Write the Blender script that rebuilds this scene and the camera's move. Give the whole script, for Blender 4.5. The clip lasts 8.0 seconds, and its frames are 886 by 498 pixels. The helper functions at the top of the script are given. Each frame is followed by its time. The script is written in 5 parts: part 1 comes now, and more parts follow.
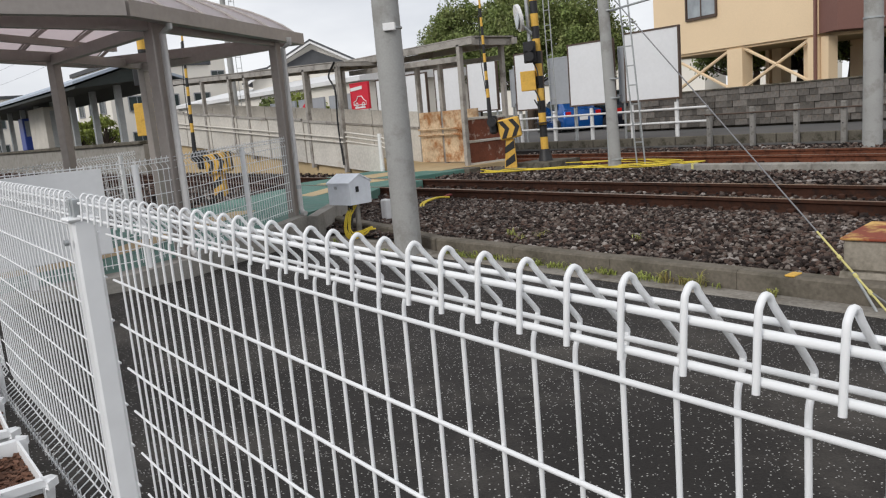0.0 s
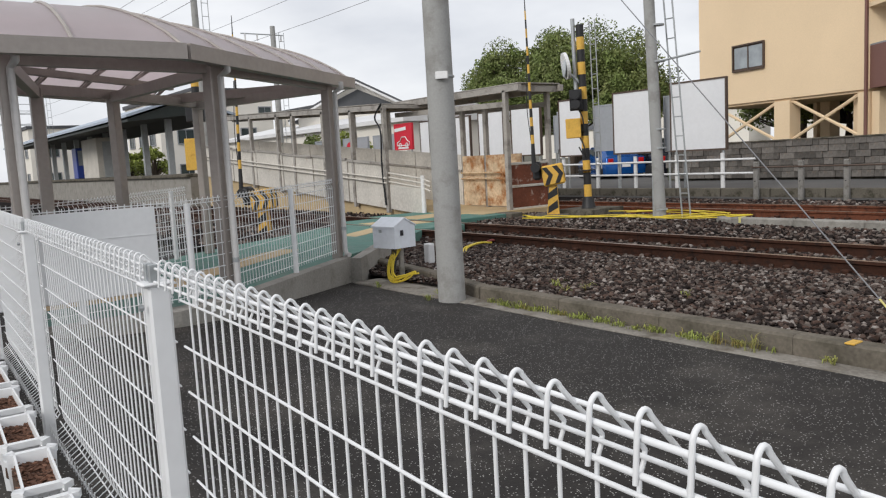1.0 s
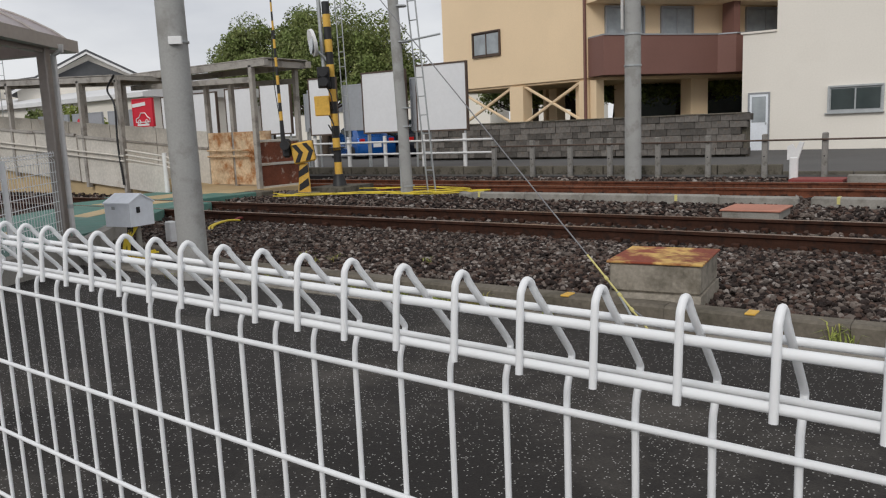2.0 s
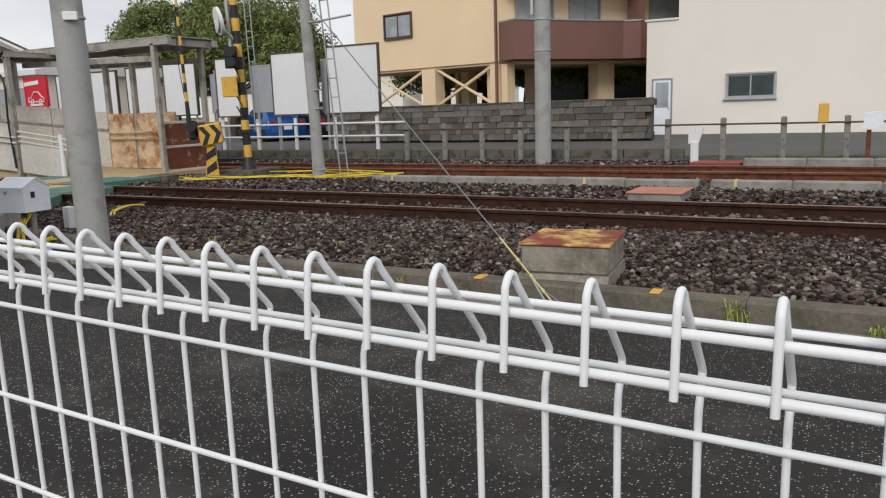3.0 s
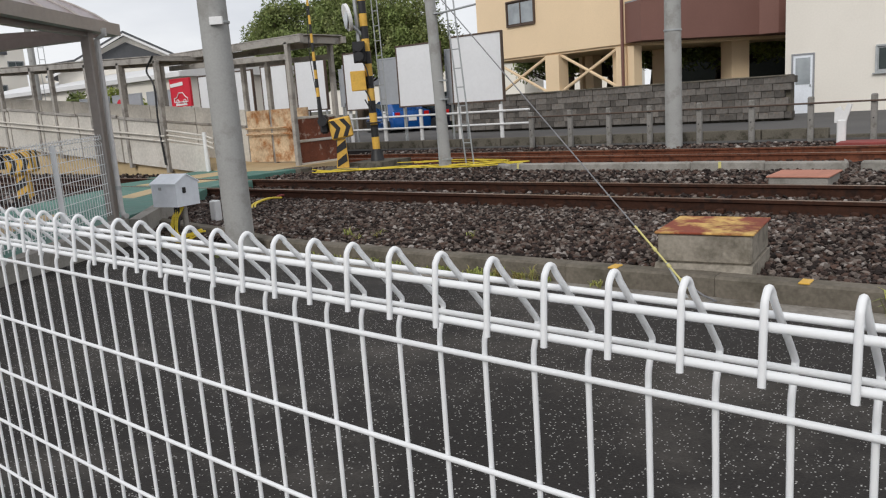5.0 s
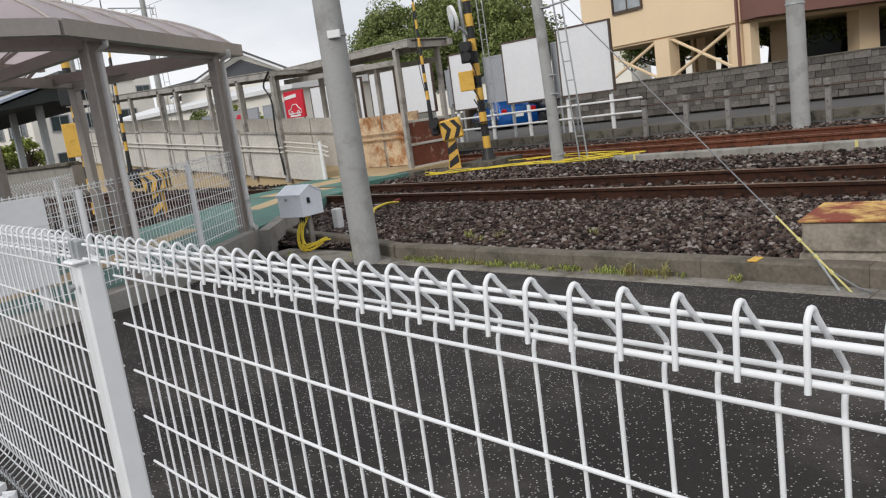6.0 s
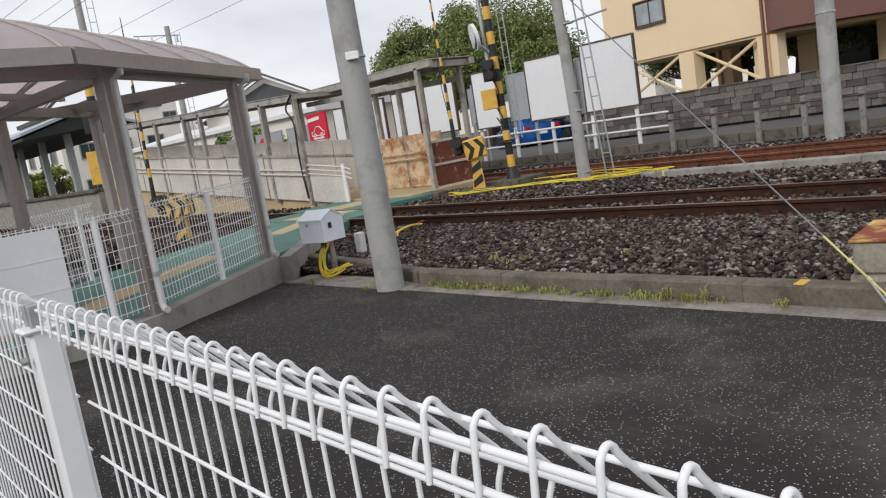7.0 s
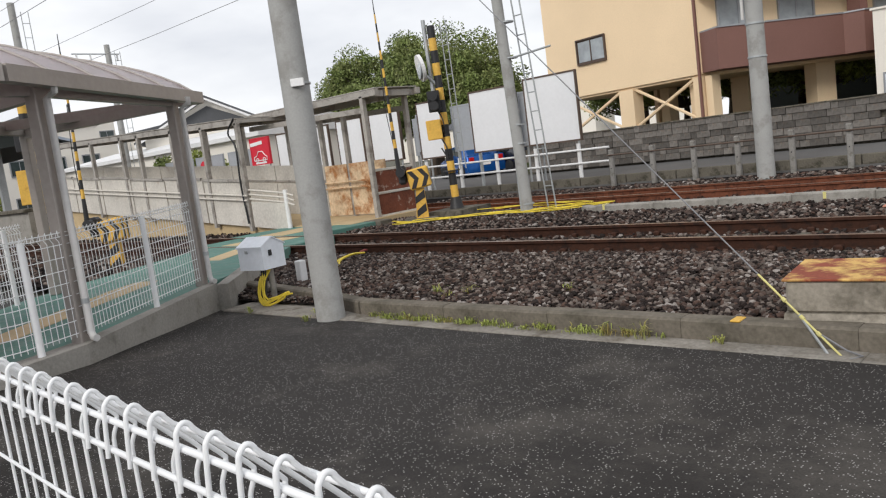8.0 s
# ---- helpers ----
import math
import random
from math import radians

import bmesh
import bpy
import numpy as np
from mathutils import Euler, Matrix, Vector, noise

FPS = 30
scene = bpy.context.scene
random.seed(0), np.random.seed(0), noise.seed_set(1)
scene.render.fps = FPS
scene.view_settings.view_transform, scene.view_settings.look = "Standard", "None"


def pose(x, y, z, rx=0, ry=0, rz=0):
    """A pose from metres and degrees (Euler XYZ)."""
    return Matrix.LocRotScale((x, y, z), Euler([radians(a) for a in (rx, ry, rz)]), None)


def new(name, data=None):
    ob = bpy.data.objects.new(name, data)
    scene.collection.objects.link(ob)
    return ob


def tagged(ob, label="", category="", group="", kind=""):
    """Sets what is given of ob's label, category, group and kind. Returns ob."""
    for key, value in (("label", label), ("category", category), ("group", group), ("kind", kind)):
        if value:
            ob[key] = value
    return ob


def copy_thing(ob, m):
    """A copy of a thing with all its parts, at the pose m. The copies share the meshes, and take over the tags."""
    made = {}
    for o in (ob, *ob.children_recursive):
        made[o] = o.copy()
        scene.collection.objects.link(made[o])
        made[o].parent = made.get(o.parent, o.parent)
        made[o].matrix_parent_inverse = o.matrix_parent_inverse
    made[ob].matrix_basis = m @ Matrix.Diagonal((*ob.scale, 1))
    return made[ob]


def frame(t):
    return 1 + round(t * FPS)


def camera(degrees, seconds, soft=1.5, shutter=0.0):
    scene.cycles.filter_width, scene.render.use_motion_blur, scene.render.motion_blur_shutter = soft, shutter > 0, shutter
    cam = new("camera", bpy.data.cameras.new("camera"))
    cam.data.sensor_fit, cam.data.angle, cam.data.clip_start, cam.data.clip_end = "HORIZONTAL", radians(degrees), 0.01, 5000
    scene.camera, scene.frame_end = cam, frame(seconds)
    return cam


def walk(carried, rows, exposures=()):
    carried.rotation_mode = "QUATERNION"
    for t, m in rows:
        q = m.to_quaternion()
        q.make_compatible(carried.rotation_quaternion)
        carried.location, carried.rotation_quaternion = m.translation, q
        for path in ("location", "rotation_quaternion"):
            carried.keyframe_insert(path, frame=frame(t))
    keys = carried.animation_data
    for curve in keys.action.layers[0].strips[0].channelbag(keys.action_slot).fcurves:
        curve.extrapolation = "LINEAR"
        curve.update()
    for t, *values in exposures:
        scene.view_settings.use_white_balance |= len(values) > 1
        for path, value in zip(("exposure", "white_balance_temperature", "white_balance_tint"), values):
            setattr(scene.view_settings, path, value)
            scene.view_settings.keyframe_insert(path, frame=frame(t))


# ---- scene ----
cam = camera(59.5, 8.0, soft=1.2, shutter=0.0)
PATH = [
    (0.0, pose(-0.0007, 0.0053, 1.2587, 80.175, 4.798, 50.003)),
    (0.5, pose(-0.0677, -0.0074, 1.3275, 82.403, 3.742, 51.382)),
    (1.0, pose(-0.1010, -0.0280, 1.3413, 83.304, 3.043, 52.932)),
    (1.5, pose(-0.0530, -0.0013, 1.2637, 82.300, 2.794, 43.574)),
    (2.0, pose(0.0084, 0.0116, 1.2344, 81.154, 2.316, 35.077)),
    (2.2, pose(0.0142, 0.0129, 1.2357, 80.700, 2.191, 32.702)),
    (3.3, pose(0.0086, 0.0122, 1.2374, 79.624, 1.828, 28.562)),
    (3.5, pose(0.0091, 0.0112, 1.2385, 79.525, 1.827, 28.781)),
    (4.0, pose(0.0081, 0.0063, 1.2393, 79.542, 1.987, 30.148)),
    (4.5, pose(-0.0021, -0.0074, 1.2361, 79.291, 2.913, 33.179)),
    (5.0, pose(-0.0504, -0.0377, 1.2590, 79.231, 3.897, 37.504)),
    (5.2, pose(-0.0885, -0.0546, 1.2682, 79.215, 4.367, 39.342)),
    (6.3, pose(-0.2449, -0.0918, 1.3110, 80.169, 8.454, 46.102)),
    (6.5, pose(-0.3112, -0.0368, 1.3013, 80.488, 8.535, 46.412)),
    (7.0, pose(-0.3734, 0.1187, 1.3251, 81.347, 9.062, 46.766)),
    (7.5, pose(-0.4140, 0.1410, 1.3486, 82.236, 8.505, 45.509)),
    (8.0, pose(-0.4139, 0.1535, 1.3452, 82.836, 7.419, 42.637)),
]
walk(cam, PATH, [(0.0, 0.0, 6440, 10), (1.0, 0.02, 6440, 10), (1.5, -0.22, 6470, 10), (2.0, -0.25, 6470, 10), (3.5, -0.02, 6500, 10), (5.0, -0.04, 6450, 10),
                 (6.5, 0.05, 6440, 10), (7.0, 0.02, 6440, 10), (8.0, 0.15, 6500, 10)])

# ---------------------------------------------------------------- light
SKY_STRENGTH = 0.1
world = bpy.data.worlds.new("overcast")
scene.world = world
world.use_nodes = True
wn, wl = world.node_tree.nodes, world.node_tree.links
wn.clear()
w_out = wn.new("ShaderNodeOutputWorld")
w_bg = wn.new("ShaderNodeBackground")
w_sky = wn.new("ShaderNodeTexSky")
w_sky.sky_type = "NISHITA"
w_sky.sun_disc = False
w_sky.sun_elevation = radians(32)
w_sky.sun_rotation = radians(168)
w_tc = wn.new("ShaderNodeTexCoord")
w_map = wn.new("ShaderNodeMapping")
w_map.inputs["Scale"].default_value = (2.2, 2.2, 6.0)
w_noise = wn.new("ShaderNodeTexNoise")
w_noise.inputs["Scale"].default_value = 1.6
w_noise.inputs["Detail"].default_value = 5
w_ramp = wn.new("ShaderNodeValToRGB")
w_ramp.color_ramp.elements[0].position = 0.3
w_ramp.color_ramp.elements[0].color = (7.0, 7.2, 7.7, 1)
w_ramp.color_ramp.elements[1].position = 0.62
w_ramp.color_ramp.elements[1].color = (9.6, 9.7, 9.9, 1)
w_mix = wn.new("ShaderNodeMixRGB")
w_mix.inputs[0].default_value = 0.93
w_bg.inputs["Strength"].default_value = SKY_STRENGTH
wl.new(w_tc.outputs["Generated"], w_map.inputs["Vector"])
wl.new(w_map.outputs["Vector"], w_noise.inputs["Vector"])
wl.new(w_noise.outputs["Fac"], w_ramp.inputs[0])
wl.new(w_sky.outputs[0], w_mix.inputs[1])
wl.new(w_ramp.outputs[0], w_mix.inputs[2])
wl.new(w_mix.outputs[0], w_bg.inputs["Color"])
wl.new(w_bg.outputs[0], w_out.inputs[0])

sun_data = bpy.data.lights.new("sun", "SUN")
sun_data.energy = 1.5
sun_data.angle = radians(20)
sun_data.color = (1.0, 0.96, 0.9)
sun = new("sun", sun_data)
sun.matrix_world = pose(0, 0, 30, 58, 0, 12)

# ---------------------------------------------------------------- materials
def mat(name, colour, rough=0.7, metal=0.0, vary=0.18, grain=60.0, stain=3.0, bump=0.0, second=None, mixpos=(0.5, 0.62),
        jitter=0.0, island=0.0, spec=0.4):
    """A surface with fine grain, broad stains, an optional second colour in patches, and fine relief."""
    m = bpy.data.materials.new(name)
    m.use_nodes = True
    n, l = m.node_tree.nodes, m.node_tree.links
    b = n["Principled BSDF"]
    tc = n.new("ShaderNodeTexCoord")
    fine = n.new("ShaderNodeTexNoise")
    fine.inputs["Scale"].default_value, fine.inputs["Detail"].default_value = grain, 4
    broad = n.new("ShaderNodeTexNoise")
    broad.inputs["Scale"].default_value, broad.inputs["Detail"].default_value = stain, 5
    l.new(tc.outputs["Object"], fine.inputs["Vector"])
    l.new(tc.outputs["Object"], broad.inputs["Vector"])
    add = n.new("ShaderNodeMath")
    add.operation = "ADD"
    l.new(fine.outputs["Fac"], add.inputs[0])
    l.new(broad.outputs["Fac"], add.inputs[1])
    rng = n.new("ShaderNodeMapRange")
    rng.inputs[1].default_value, rng.inputs[2].default_value = 0.65, 1.35
    rng.inputs[3].default_value, rng.inputs[4].default_value = 1 - vary, 1 + vary
    l.new(add.outputs[0], rng.inputs[0])
    last = rng.outputs[0]
    if jitter or island:
        src = n.new("ShaderNodeObjectInfo" if jitter else "ShaderNodeNewGeometry")
        jr = n.new("ShaderNodeMapRange")
        k = jitter or island
        jr.inputs[3].default_value, jr.inputs[4].default_value = 1 - k, 1 + k
        l.new(src.outputs["Random" if jitter else "Random Per Island"], jr.inputs[0])
        mu = n.new("ShaderNodeMath")
        mu.operation = "MULTIPLY"
        l.new(last, mu.inputs[0])
        l.new(jr.outputs[0], mu.inputs[1])
        last = mu.outputs[0]
    base = n.new("ShaderNodeRGB")
    base.outputs[0].default_value = (*colour, 1)
    col = base.outputs[0]
    if second:
        patch = n.new("ShaderNodeTexNoise")
        patch.inputs["Scale"].default_value, patch.inputs["Detail"].default_value = stain * 1.7, 8
        patch.inputs["Roughness"].default_value = 0.65
        off = n.new("ShaderNodeMapping")
        off.inputs["Location"].default_value = (3.1, 7.7, 1.3)
        l.new(tc.outputs["Object"], off.inputs["Vector"])
        l.new(off.outputs["Vector"], patch.inputs["Vector"])
        pr = n.new("ShaderNodeValToRGB")
        pr.color_ramp.elements[0].position, pr.color_ramp.elements[1].position = mixpos
        l.new(patch.outputs["Fac"], pr.inputs[0])
        mx = n.new("ShaderNodeMixRGB")
        l.new(pr.outputs[0], mx.inputs[0])
        l.new(col, mx.inputs[1])
        mx.inputs[2].default_value = (*second, 1)
        col = mx.outputs[0]
    sc = n.new("ShaderNodeVectorMath")
    sc.operation = "SCALE"
    l.new(col, sc.inputs[0])
    l.new(last, sc.inputs["Scale"])
    l.new(sc.outputs[0], b.inputs["Base Color"])
    b.inputs["Roughness"].default_value = rough
    b.inputs["Metallic"].default_value = metal
    b.inputs["Specular IOR Level"].default_value = spec
    if bump:
        bp = n.new("ShaderNodeBump")
        bp.inputs["Strength"].default_value = 0.6
        bp.inputs["Distance"].default_value = bump
        l.new(fine.outputs["Fac"], bp.inputs["Height"])
        l.new(bp.outputs[0], b.inputs["Normal"])
    return m


def asphalt_mat(name, colour, fleck=0.12):
    """Dark binder with pale stone chips, worn lighter in patches."""
    m = mat(name, colour, 0.72, spec=0.14, vary=0.36, grain=110, stain=0.7, bump=0.004, second=(0.074, 0.067, 0.060), mixpos=(0.5, 0.68))
    n, l = m.node_tree.nodes, m.node_tree.links
    b = n["Principled BSDF"]
    old = b.inputs["Base Color"].links[0].from_socket
    tc = n.new("ShaderNodeTexCoord")
    v = n.new("ShaderNodeTexVoronoi")
    v.inputs["Scale"].default_value = 100
    l.new(tc.outputs["Object"], v.inputs["Vector"])
    pick = n.new("ShaderNodeSeparateColor")
    l.new(v.outputs["Color"], pick.inputs[0])
    lt = n.new("ShaderNodeMath")
    lt.operation = "GREATER_THAN"
    lt.inputs[1].default_value = 0.79
    l.new(pick.outputs[0], lt.inputs[0])
    near = n.new("ShaderNodeMath")
    near.operation = "LESS_THAN"
    near.inputs[1].default_value = 0.30
    l.new(v.outputs["Distance"], near.inputs[0])
    both = n.new("ShaderNodeMath")
    both.operation = "MULTIPLY"
    l.new(lt.outputs[0], both.inputs[0])
    l.new(near.outputs[0], both.inputs[1])
    mx = n.new("ShaderNodeMixRGB")
    l.new(both.outputs[0], mx.inputs[0])
    l.new(old, mx.inputs[1])
    mx.inputs[2].default_value = (0.46, 0.45, 0.43, 1)
    l.new(mx.outputs[0], b.inputs["Base Color"])
    return m


ASPHALT = asphalt_mat("asphalt", (0.030, 0.0272, 0.0256))
ROAD = mat("road_asphalt", (0.125, 0.122, 0.12), 0.9, spec=0.15, vary=0.15, grain=40, stain=0.5, bump=0.003)
EARTH = mat("earth", (0.10, 0.09, 0.07), 0.95, vary=0.3, grain=15, stain=1.5, bump=0.02, second=(0.06, 0.08, 0.03))
STONE = mat("ballast_stone", (0.09, 0.075, 0.068), 0.85, spec=0.12, vary=0.3, grain=50, stain=1.2, bump=0.003)
_n, _l = STONE.node_tree.nodes, STONE.node_tree.links
_g = _n.new("ShaderNodeNewGeometry")
_r = _n.new("ShaderNodeValToRGB")
_r.color_ramp.elements[0].position, _r.color_ramp.elements[0].color = 0.0, (0.018, 0.0145, 0.0135, 1)
_r.color_ramp.elements[1].position, _r.color_ramp.elements[1].color = 1.0, (0.33, 0.30, 0.28, 1)
for _p, _c in ((0.35, (0.042, 0.031, 0.028, 1)), (0.55, (0.098, 0.062, 0.049, 1)), (0.75, (0.105, 0.088, 0.078, 1)), (0.92, (0.19, 0.155, 0.135, 1))):
    _r.color_ramp.elements.new(_p).color = _c
_l.new(_g.outputs["Random Per Island"], _r.inputs[0])
for _q in _n:
    if _q.type == "VECT_MATH":
        _l.new(_r.outputs[0], _q.inputs[0])
# near-black, with the shade of the gaps between stones put into the colour
BALLAST_BED = mat("ballast_gap_shade", (0.014, 0.011, 0.010), 0.95, spec=0.05, vary=0.4, grain=30, stain=4, bump=0.02)
RAIL_RED = mat("bright_rust_rail", (0.155, 0.058, 0.034), 0.8, 0.0, spec=0.12, vary=0.3, grain=30, stain=5, second=(0.085, 0.036, 0.024))
RAIL = mat("rusty_rail_steel", (0.052, 0.024, 0.016), 0.8, 0.0, spec=0.12, vary=0.3, grain=30, stain=5, bump=0.001, second=(0.028, 0.017, 0.014))
RAIL_TOP = mat("worn_rail_head", (0.30, 0.21, 0.16), 0.4, 0.75, vary=0.2, grain=30, stain=4)
CONCRETE = mat("concrete", (0.29, 0.275, 0.25), 0.9, spec=0.2, vary=0.2, grain=50, stain=2.5, bump=0.002, second=(0.16, 0.15, 0.13), mixpos=(0.52, 0.75))
CONCRETE_OLD = mat("mossy_concrete", (0.135, 0.122, 0.10), 0.92, spec=0.15, vary=0.28, grain=40, stain=3, bump=0.003, second=(0.065, 0.06, 0.045))
POST_CONCRETE = mat("grey_post_concrete", (0.26, 0.25, 0.235), 0.9, spec=0.15, vary=0.18, grain=40, stain=3, bump=0.001, second=(0.18, 0.17, 0.15))
OLIVE = mat("olive_paint", (0.11, 0.12, 0.05), 0.6, vary=0.15, grain=20, stain=3)
CONCRETE_POLE = mat("pole_concrete", (0.36, 0.36, 0.35), 0.85, vary=0.1, grain=60, stain=2.0, bump=0.001, second=(0.29, 0.285, 0.27))
WHITE = mat("white_powder_coat", (0.82, 0.83, 0.84), 0.35, vary=0.04, grain=20, stain=2)
WHITE_PAINT = mat("white_paint", (0.74, 0.74, 0.74), 0.5, vary=0.07, grain=20, stain=1.5, second=(0.62, 0.60, 0.57), mixpos=(0.62, 0.9))
BRONZE = mat("bronze_aluminium", (0.36, 0.325, 0.30), 0.42, 0.2, vary=0.1, grain=20, stain=2)
ALU = mat("grey_aluminium", (0.36, 0.335, 0.305), 0.5, 0.1, vary=0.14, grain=25, stain=2, second=(0.22, 0.2, 0.18))
PIPE = mat("plastic_pipe", (0.58, 0.57, 0.56), 0.4, vary=0.08, grain=20, stain=2)
STEEL = mat("galvanised_steel", (0.42, 0.44, 0.45), 0.5, 0.5, vary=0.15, grain=30, stain=4)
YELLOW = mat("yellow_paint", (0.70, 0.42, 0.075), 0.55, vary=0.12, grain=30, stain=4, second=(0.5, 0.25, 0.04), mixpos=(0.55, 0.8))
YELLOW_CABLE = mat("yellow_cable", (0.72, 0.55, 0.05), 0.5, vary=0.12, grain=30, stain=4)
BLACK = mat("black_paint", (0.022, 0.022, 0.024), 0.5, vary=0.2, grain=30, stain=4)
RUBBER = mat("black_rubber", (0.02, 0.02, 0.02), 0.7, vary=0.2, grain=30, stain=4)
BOX_GREY = mat("pale_grey_box_paint", (0.80, 0.84, 0.90), 0.45, vary=0.07, grain=20, stain=3)
GREEN_DECK = mat("green_deck_paint", (0.085, 0.20, 0.165), 0.75, vary=0.2, grain=40, stain=2.5, second=(0.13, 0.22, 0.19), bump=0.001)
TAN_DECK = mat("tan_tactile_paint", (0.50, 0.38, 0.22), 0.8, vary=0.15, grain=40, stain=3)
RUST = mat("rusted_orange_panel", (0.58, 0.44, 0.29), 0.85, vary=0.3, grain=18, stain=1.8, second=(0.32, 0.14, 0.05), mixpos=(0.46, 0.62))
RUST_DARK = mat("dark_rust_panel", (0.17, 0.055, 0.03), 0.85, vary=0.3, grain=25, stain=4, second=(0.45, 0.36, 0.30), mixpos=(0.56, 0.68))
RUST_LID = mat("rusted_lid", (0.23, 0.055, 0.03), 0.85, vary=0.25, grain=35, stain=2.6, second=(0.62, 0.40, 0.13), mixpos=(0.47, 0.6))
PIT_BODY = mat("streaked_pit_concrete", (0.30, 0.27, 0.225), 0.9, spec=0.15, vary=0.3, grain=40, stain=3.5, bump=0.002, second=(0.13, 0.115, 0.09), mixpos=(0.42, 0.66))
GUTTER = mat("dirty_gutter_concrete", (0.27, 0.25, 0.22), 0.92, spec=0.15, vary=0.3, grain=45, stain=2.2, bump=0.003, second=(0.12, 0.10, 0.075), mixpos=(0.48, 0.68))
KERB = mat("kerb_concrete", (0.165, 0.145, 0.118), 0.92, spec=0.15, vary=0.28, grain=40, stain=2.4, bump=0.003, second=(0.10, 0.09, 0.07), mixpos=(0.45, 0.7))
RAMP_PANEL = mat("weathered_ramp_panel", (0.56, 0.53, 0.48), 0.85, vary=0.18, grain=20, stain=1.4, second=(0.34, 0.24, 0.16), mixpos=(0.6, 0.85))
CREAM = mat("cream_render", (0.82, 0.635, 0.42), 0.85, vary=0.06, grain=30, stain=0.5, bump=0.001)
BROWN_WALL = mat("brown_balcony_panel", (0.20, 0.10, 0.082), 0.7, vary=0.1, grain=30, stain=0.7)
OFFWHITE = mat("offwhite_wall", (0.80, 0.76, 0.69), 0.8, vary=0.04, grain=20, stain=0.4, second=(0.75, 0.71, 0.64), mixpos=(0.55, 0.85))
WALL_STONE = mat("dark_wall_block", (0.125, 0.115, 0.105), 0.9, spec=0.15, vary=0.4, grain=12, stain=2.5, jitter=0.4, second=(0.19, 0.13, 0.09), mixpos=(0.58, 0.72), bump=0.004)
GLASS_DARK = mat("dark_window_glass", (0.045, 0.06, 0.06), 0.08, vary=0.15, grain=4, stain=1)
GLASS_PALE = mat("curtained_window_glass", (0.33, 0.36, 0.38), 0.1, vary=0.2, grain=3, stain=1.5)
FRAME = mat("window_aluminium", (0.33, 0.34, 0.36), 0.4, 0.4, vary=0.1, grain=20, stain=2)
BROWN_FRAME = mat("brown_window_frame", (0.09, 0.06, 0.045), 0.5, vary=0.1, grain=20, stain=2)
BOARD_WHITE = mat("blank_board_white", (0.76, 0.77, 0.79), 0.5, vary=0.04, grain=12, stain=0.8)
BOARD_GREY = mat("board_back_grey", (0.36, 0.38, 0.41), 0.6, vary=0.08, grain=12, stain=0.8)
RED = mat("red_sign", (0.62, 0.022, 0.045), 0.45, vary=0.08, grain=20, stain=2)
RED_PAINT = mat("faded_red_paint", (0.24, 0.05, 0.045), 0.7, vary=0.2, grain=30, stain=3)
SALMON = mat("faded_salmon_lid", (0.45, 0.20, 0.14), 0.8, vary=0.15, grain=30, stain=3)
BLUE_CAR = mat("blue_car_paint", (0.008, 0.08, 0.30), 0.15, 0.3, vary=0.05, grain=10, stain=1)
DARK_CAR = mat("dark_car_paint", (0.012, 0.013, 0.02), 0.15, 0.2, vary=0.05, grain=10, stain=1)
LAMP_RED = mat("red_lamp_glass", (0.5, 0.01, 0.01), 0.2, vary=0.05)
LEAF = mat("leaf", (0.155, 0.20, 0.062), 0.6, spec=0.2, vary=0.25, grain=3, stain=0.5, island=0.38, second=(0.20, 0.20, 0.085), mixpos=(0.45, 0.7))
LEAF_LIGHT = mat("young_leaf", (0.22, 0.26, 0.05), 0.6, vary=0.25, grain=3, stain=0.5, island=0.4)
WEED = mat("weed_leaf", (0.26, 0.30, 0.07), 0.65, vary=0.25, grain=10, stain=2, island=0.45, second=(0.30, 0.24, 0.08))
BARK = mat("bark", (0.08, 0.06, 0.045), 0.9, vary=0.3, grain=20, stain=3, bump=0.01)
SOIL = mat("potting_soil", (0.075, 0.045, 0.03), 0.95, vary=0.45, grain=70, stain=10, bump=0.01)
SOIL_BIT = mat("bark_chip", (0.14, 0.07, 0.045), 0.9, vary=0.3, grain=30, stain=5, island=0.5)
ROOF_TILE = mat("dark_roof_tile", (0.075, 0.078, 0.085), 0.6, vary=0.15, grain=10, stain=1)
PLATFORM_ROOF = mat("pale_blue_roof_sheet", (0.38, 0.44, 0.52), 0.5, vary=0.08, grain=10, stain=1)
# also colours the added sheet that darkens the apartment's pier openings
DARK_STEEL_AND_SHADE = mat("dark_green_steel_and_shade", (0.03, 0.037, 0.034), 0.6, vary=0.2, grain=10, stain=1)
VENDING_BLUE = mat("blue_vending_panel", (0.03, 0.06, 0.3), 0.4, vary=0.1)
WIRE = mat("grey_wire", (0.22, 0.22, 0.23), 0.5, 0.3, vary=0.1)
ROPE = mat("yellow_guy_cover", (0.62, 0.56, 0.22), 0.5, vary=0.12, grain=30, stain=4)
TAGM = mat("white_tag", (0.8, 0.8, 0.8), 0.5, vary=0.05)

ROOF_SHEET = mat("smoked_polycarbonate", (0.70, 0.635, 0.65), 0.2, vary=0.08, grain=6, stain=1.2)
_b = ROOF_SHEET.node_tree.nodes["Principled BSDF"]
_t = ROOF_SHEET.node_tree.nodes.new("ShaderNodeBsdfTranslucent")
_t.inputs["Color"].default_value = (0.95, 0.88, 0.89, 1)
_m = ROOF_SHEET.node_tree.nodes.new("ShaderNodeMixShader")
_m.inputs[0].default_value = 0.62
_o = ROOF_SHEET.node_tree.nodes["Material Output"]
ROOF_SHEET.node_tree.links.new(_b.outputs[0], _m.inputs[1])
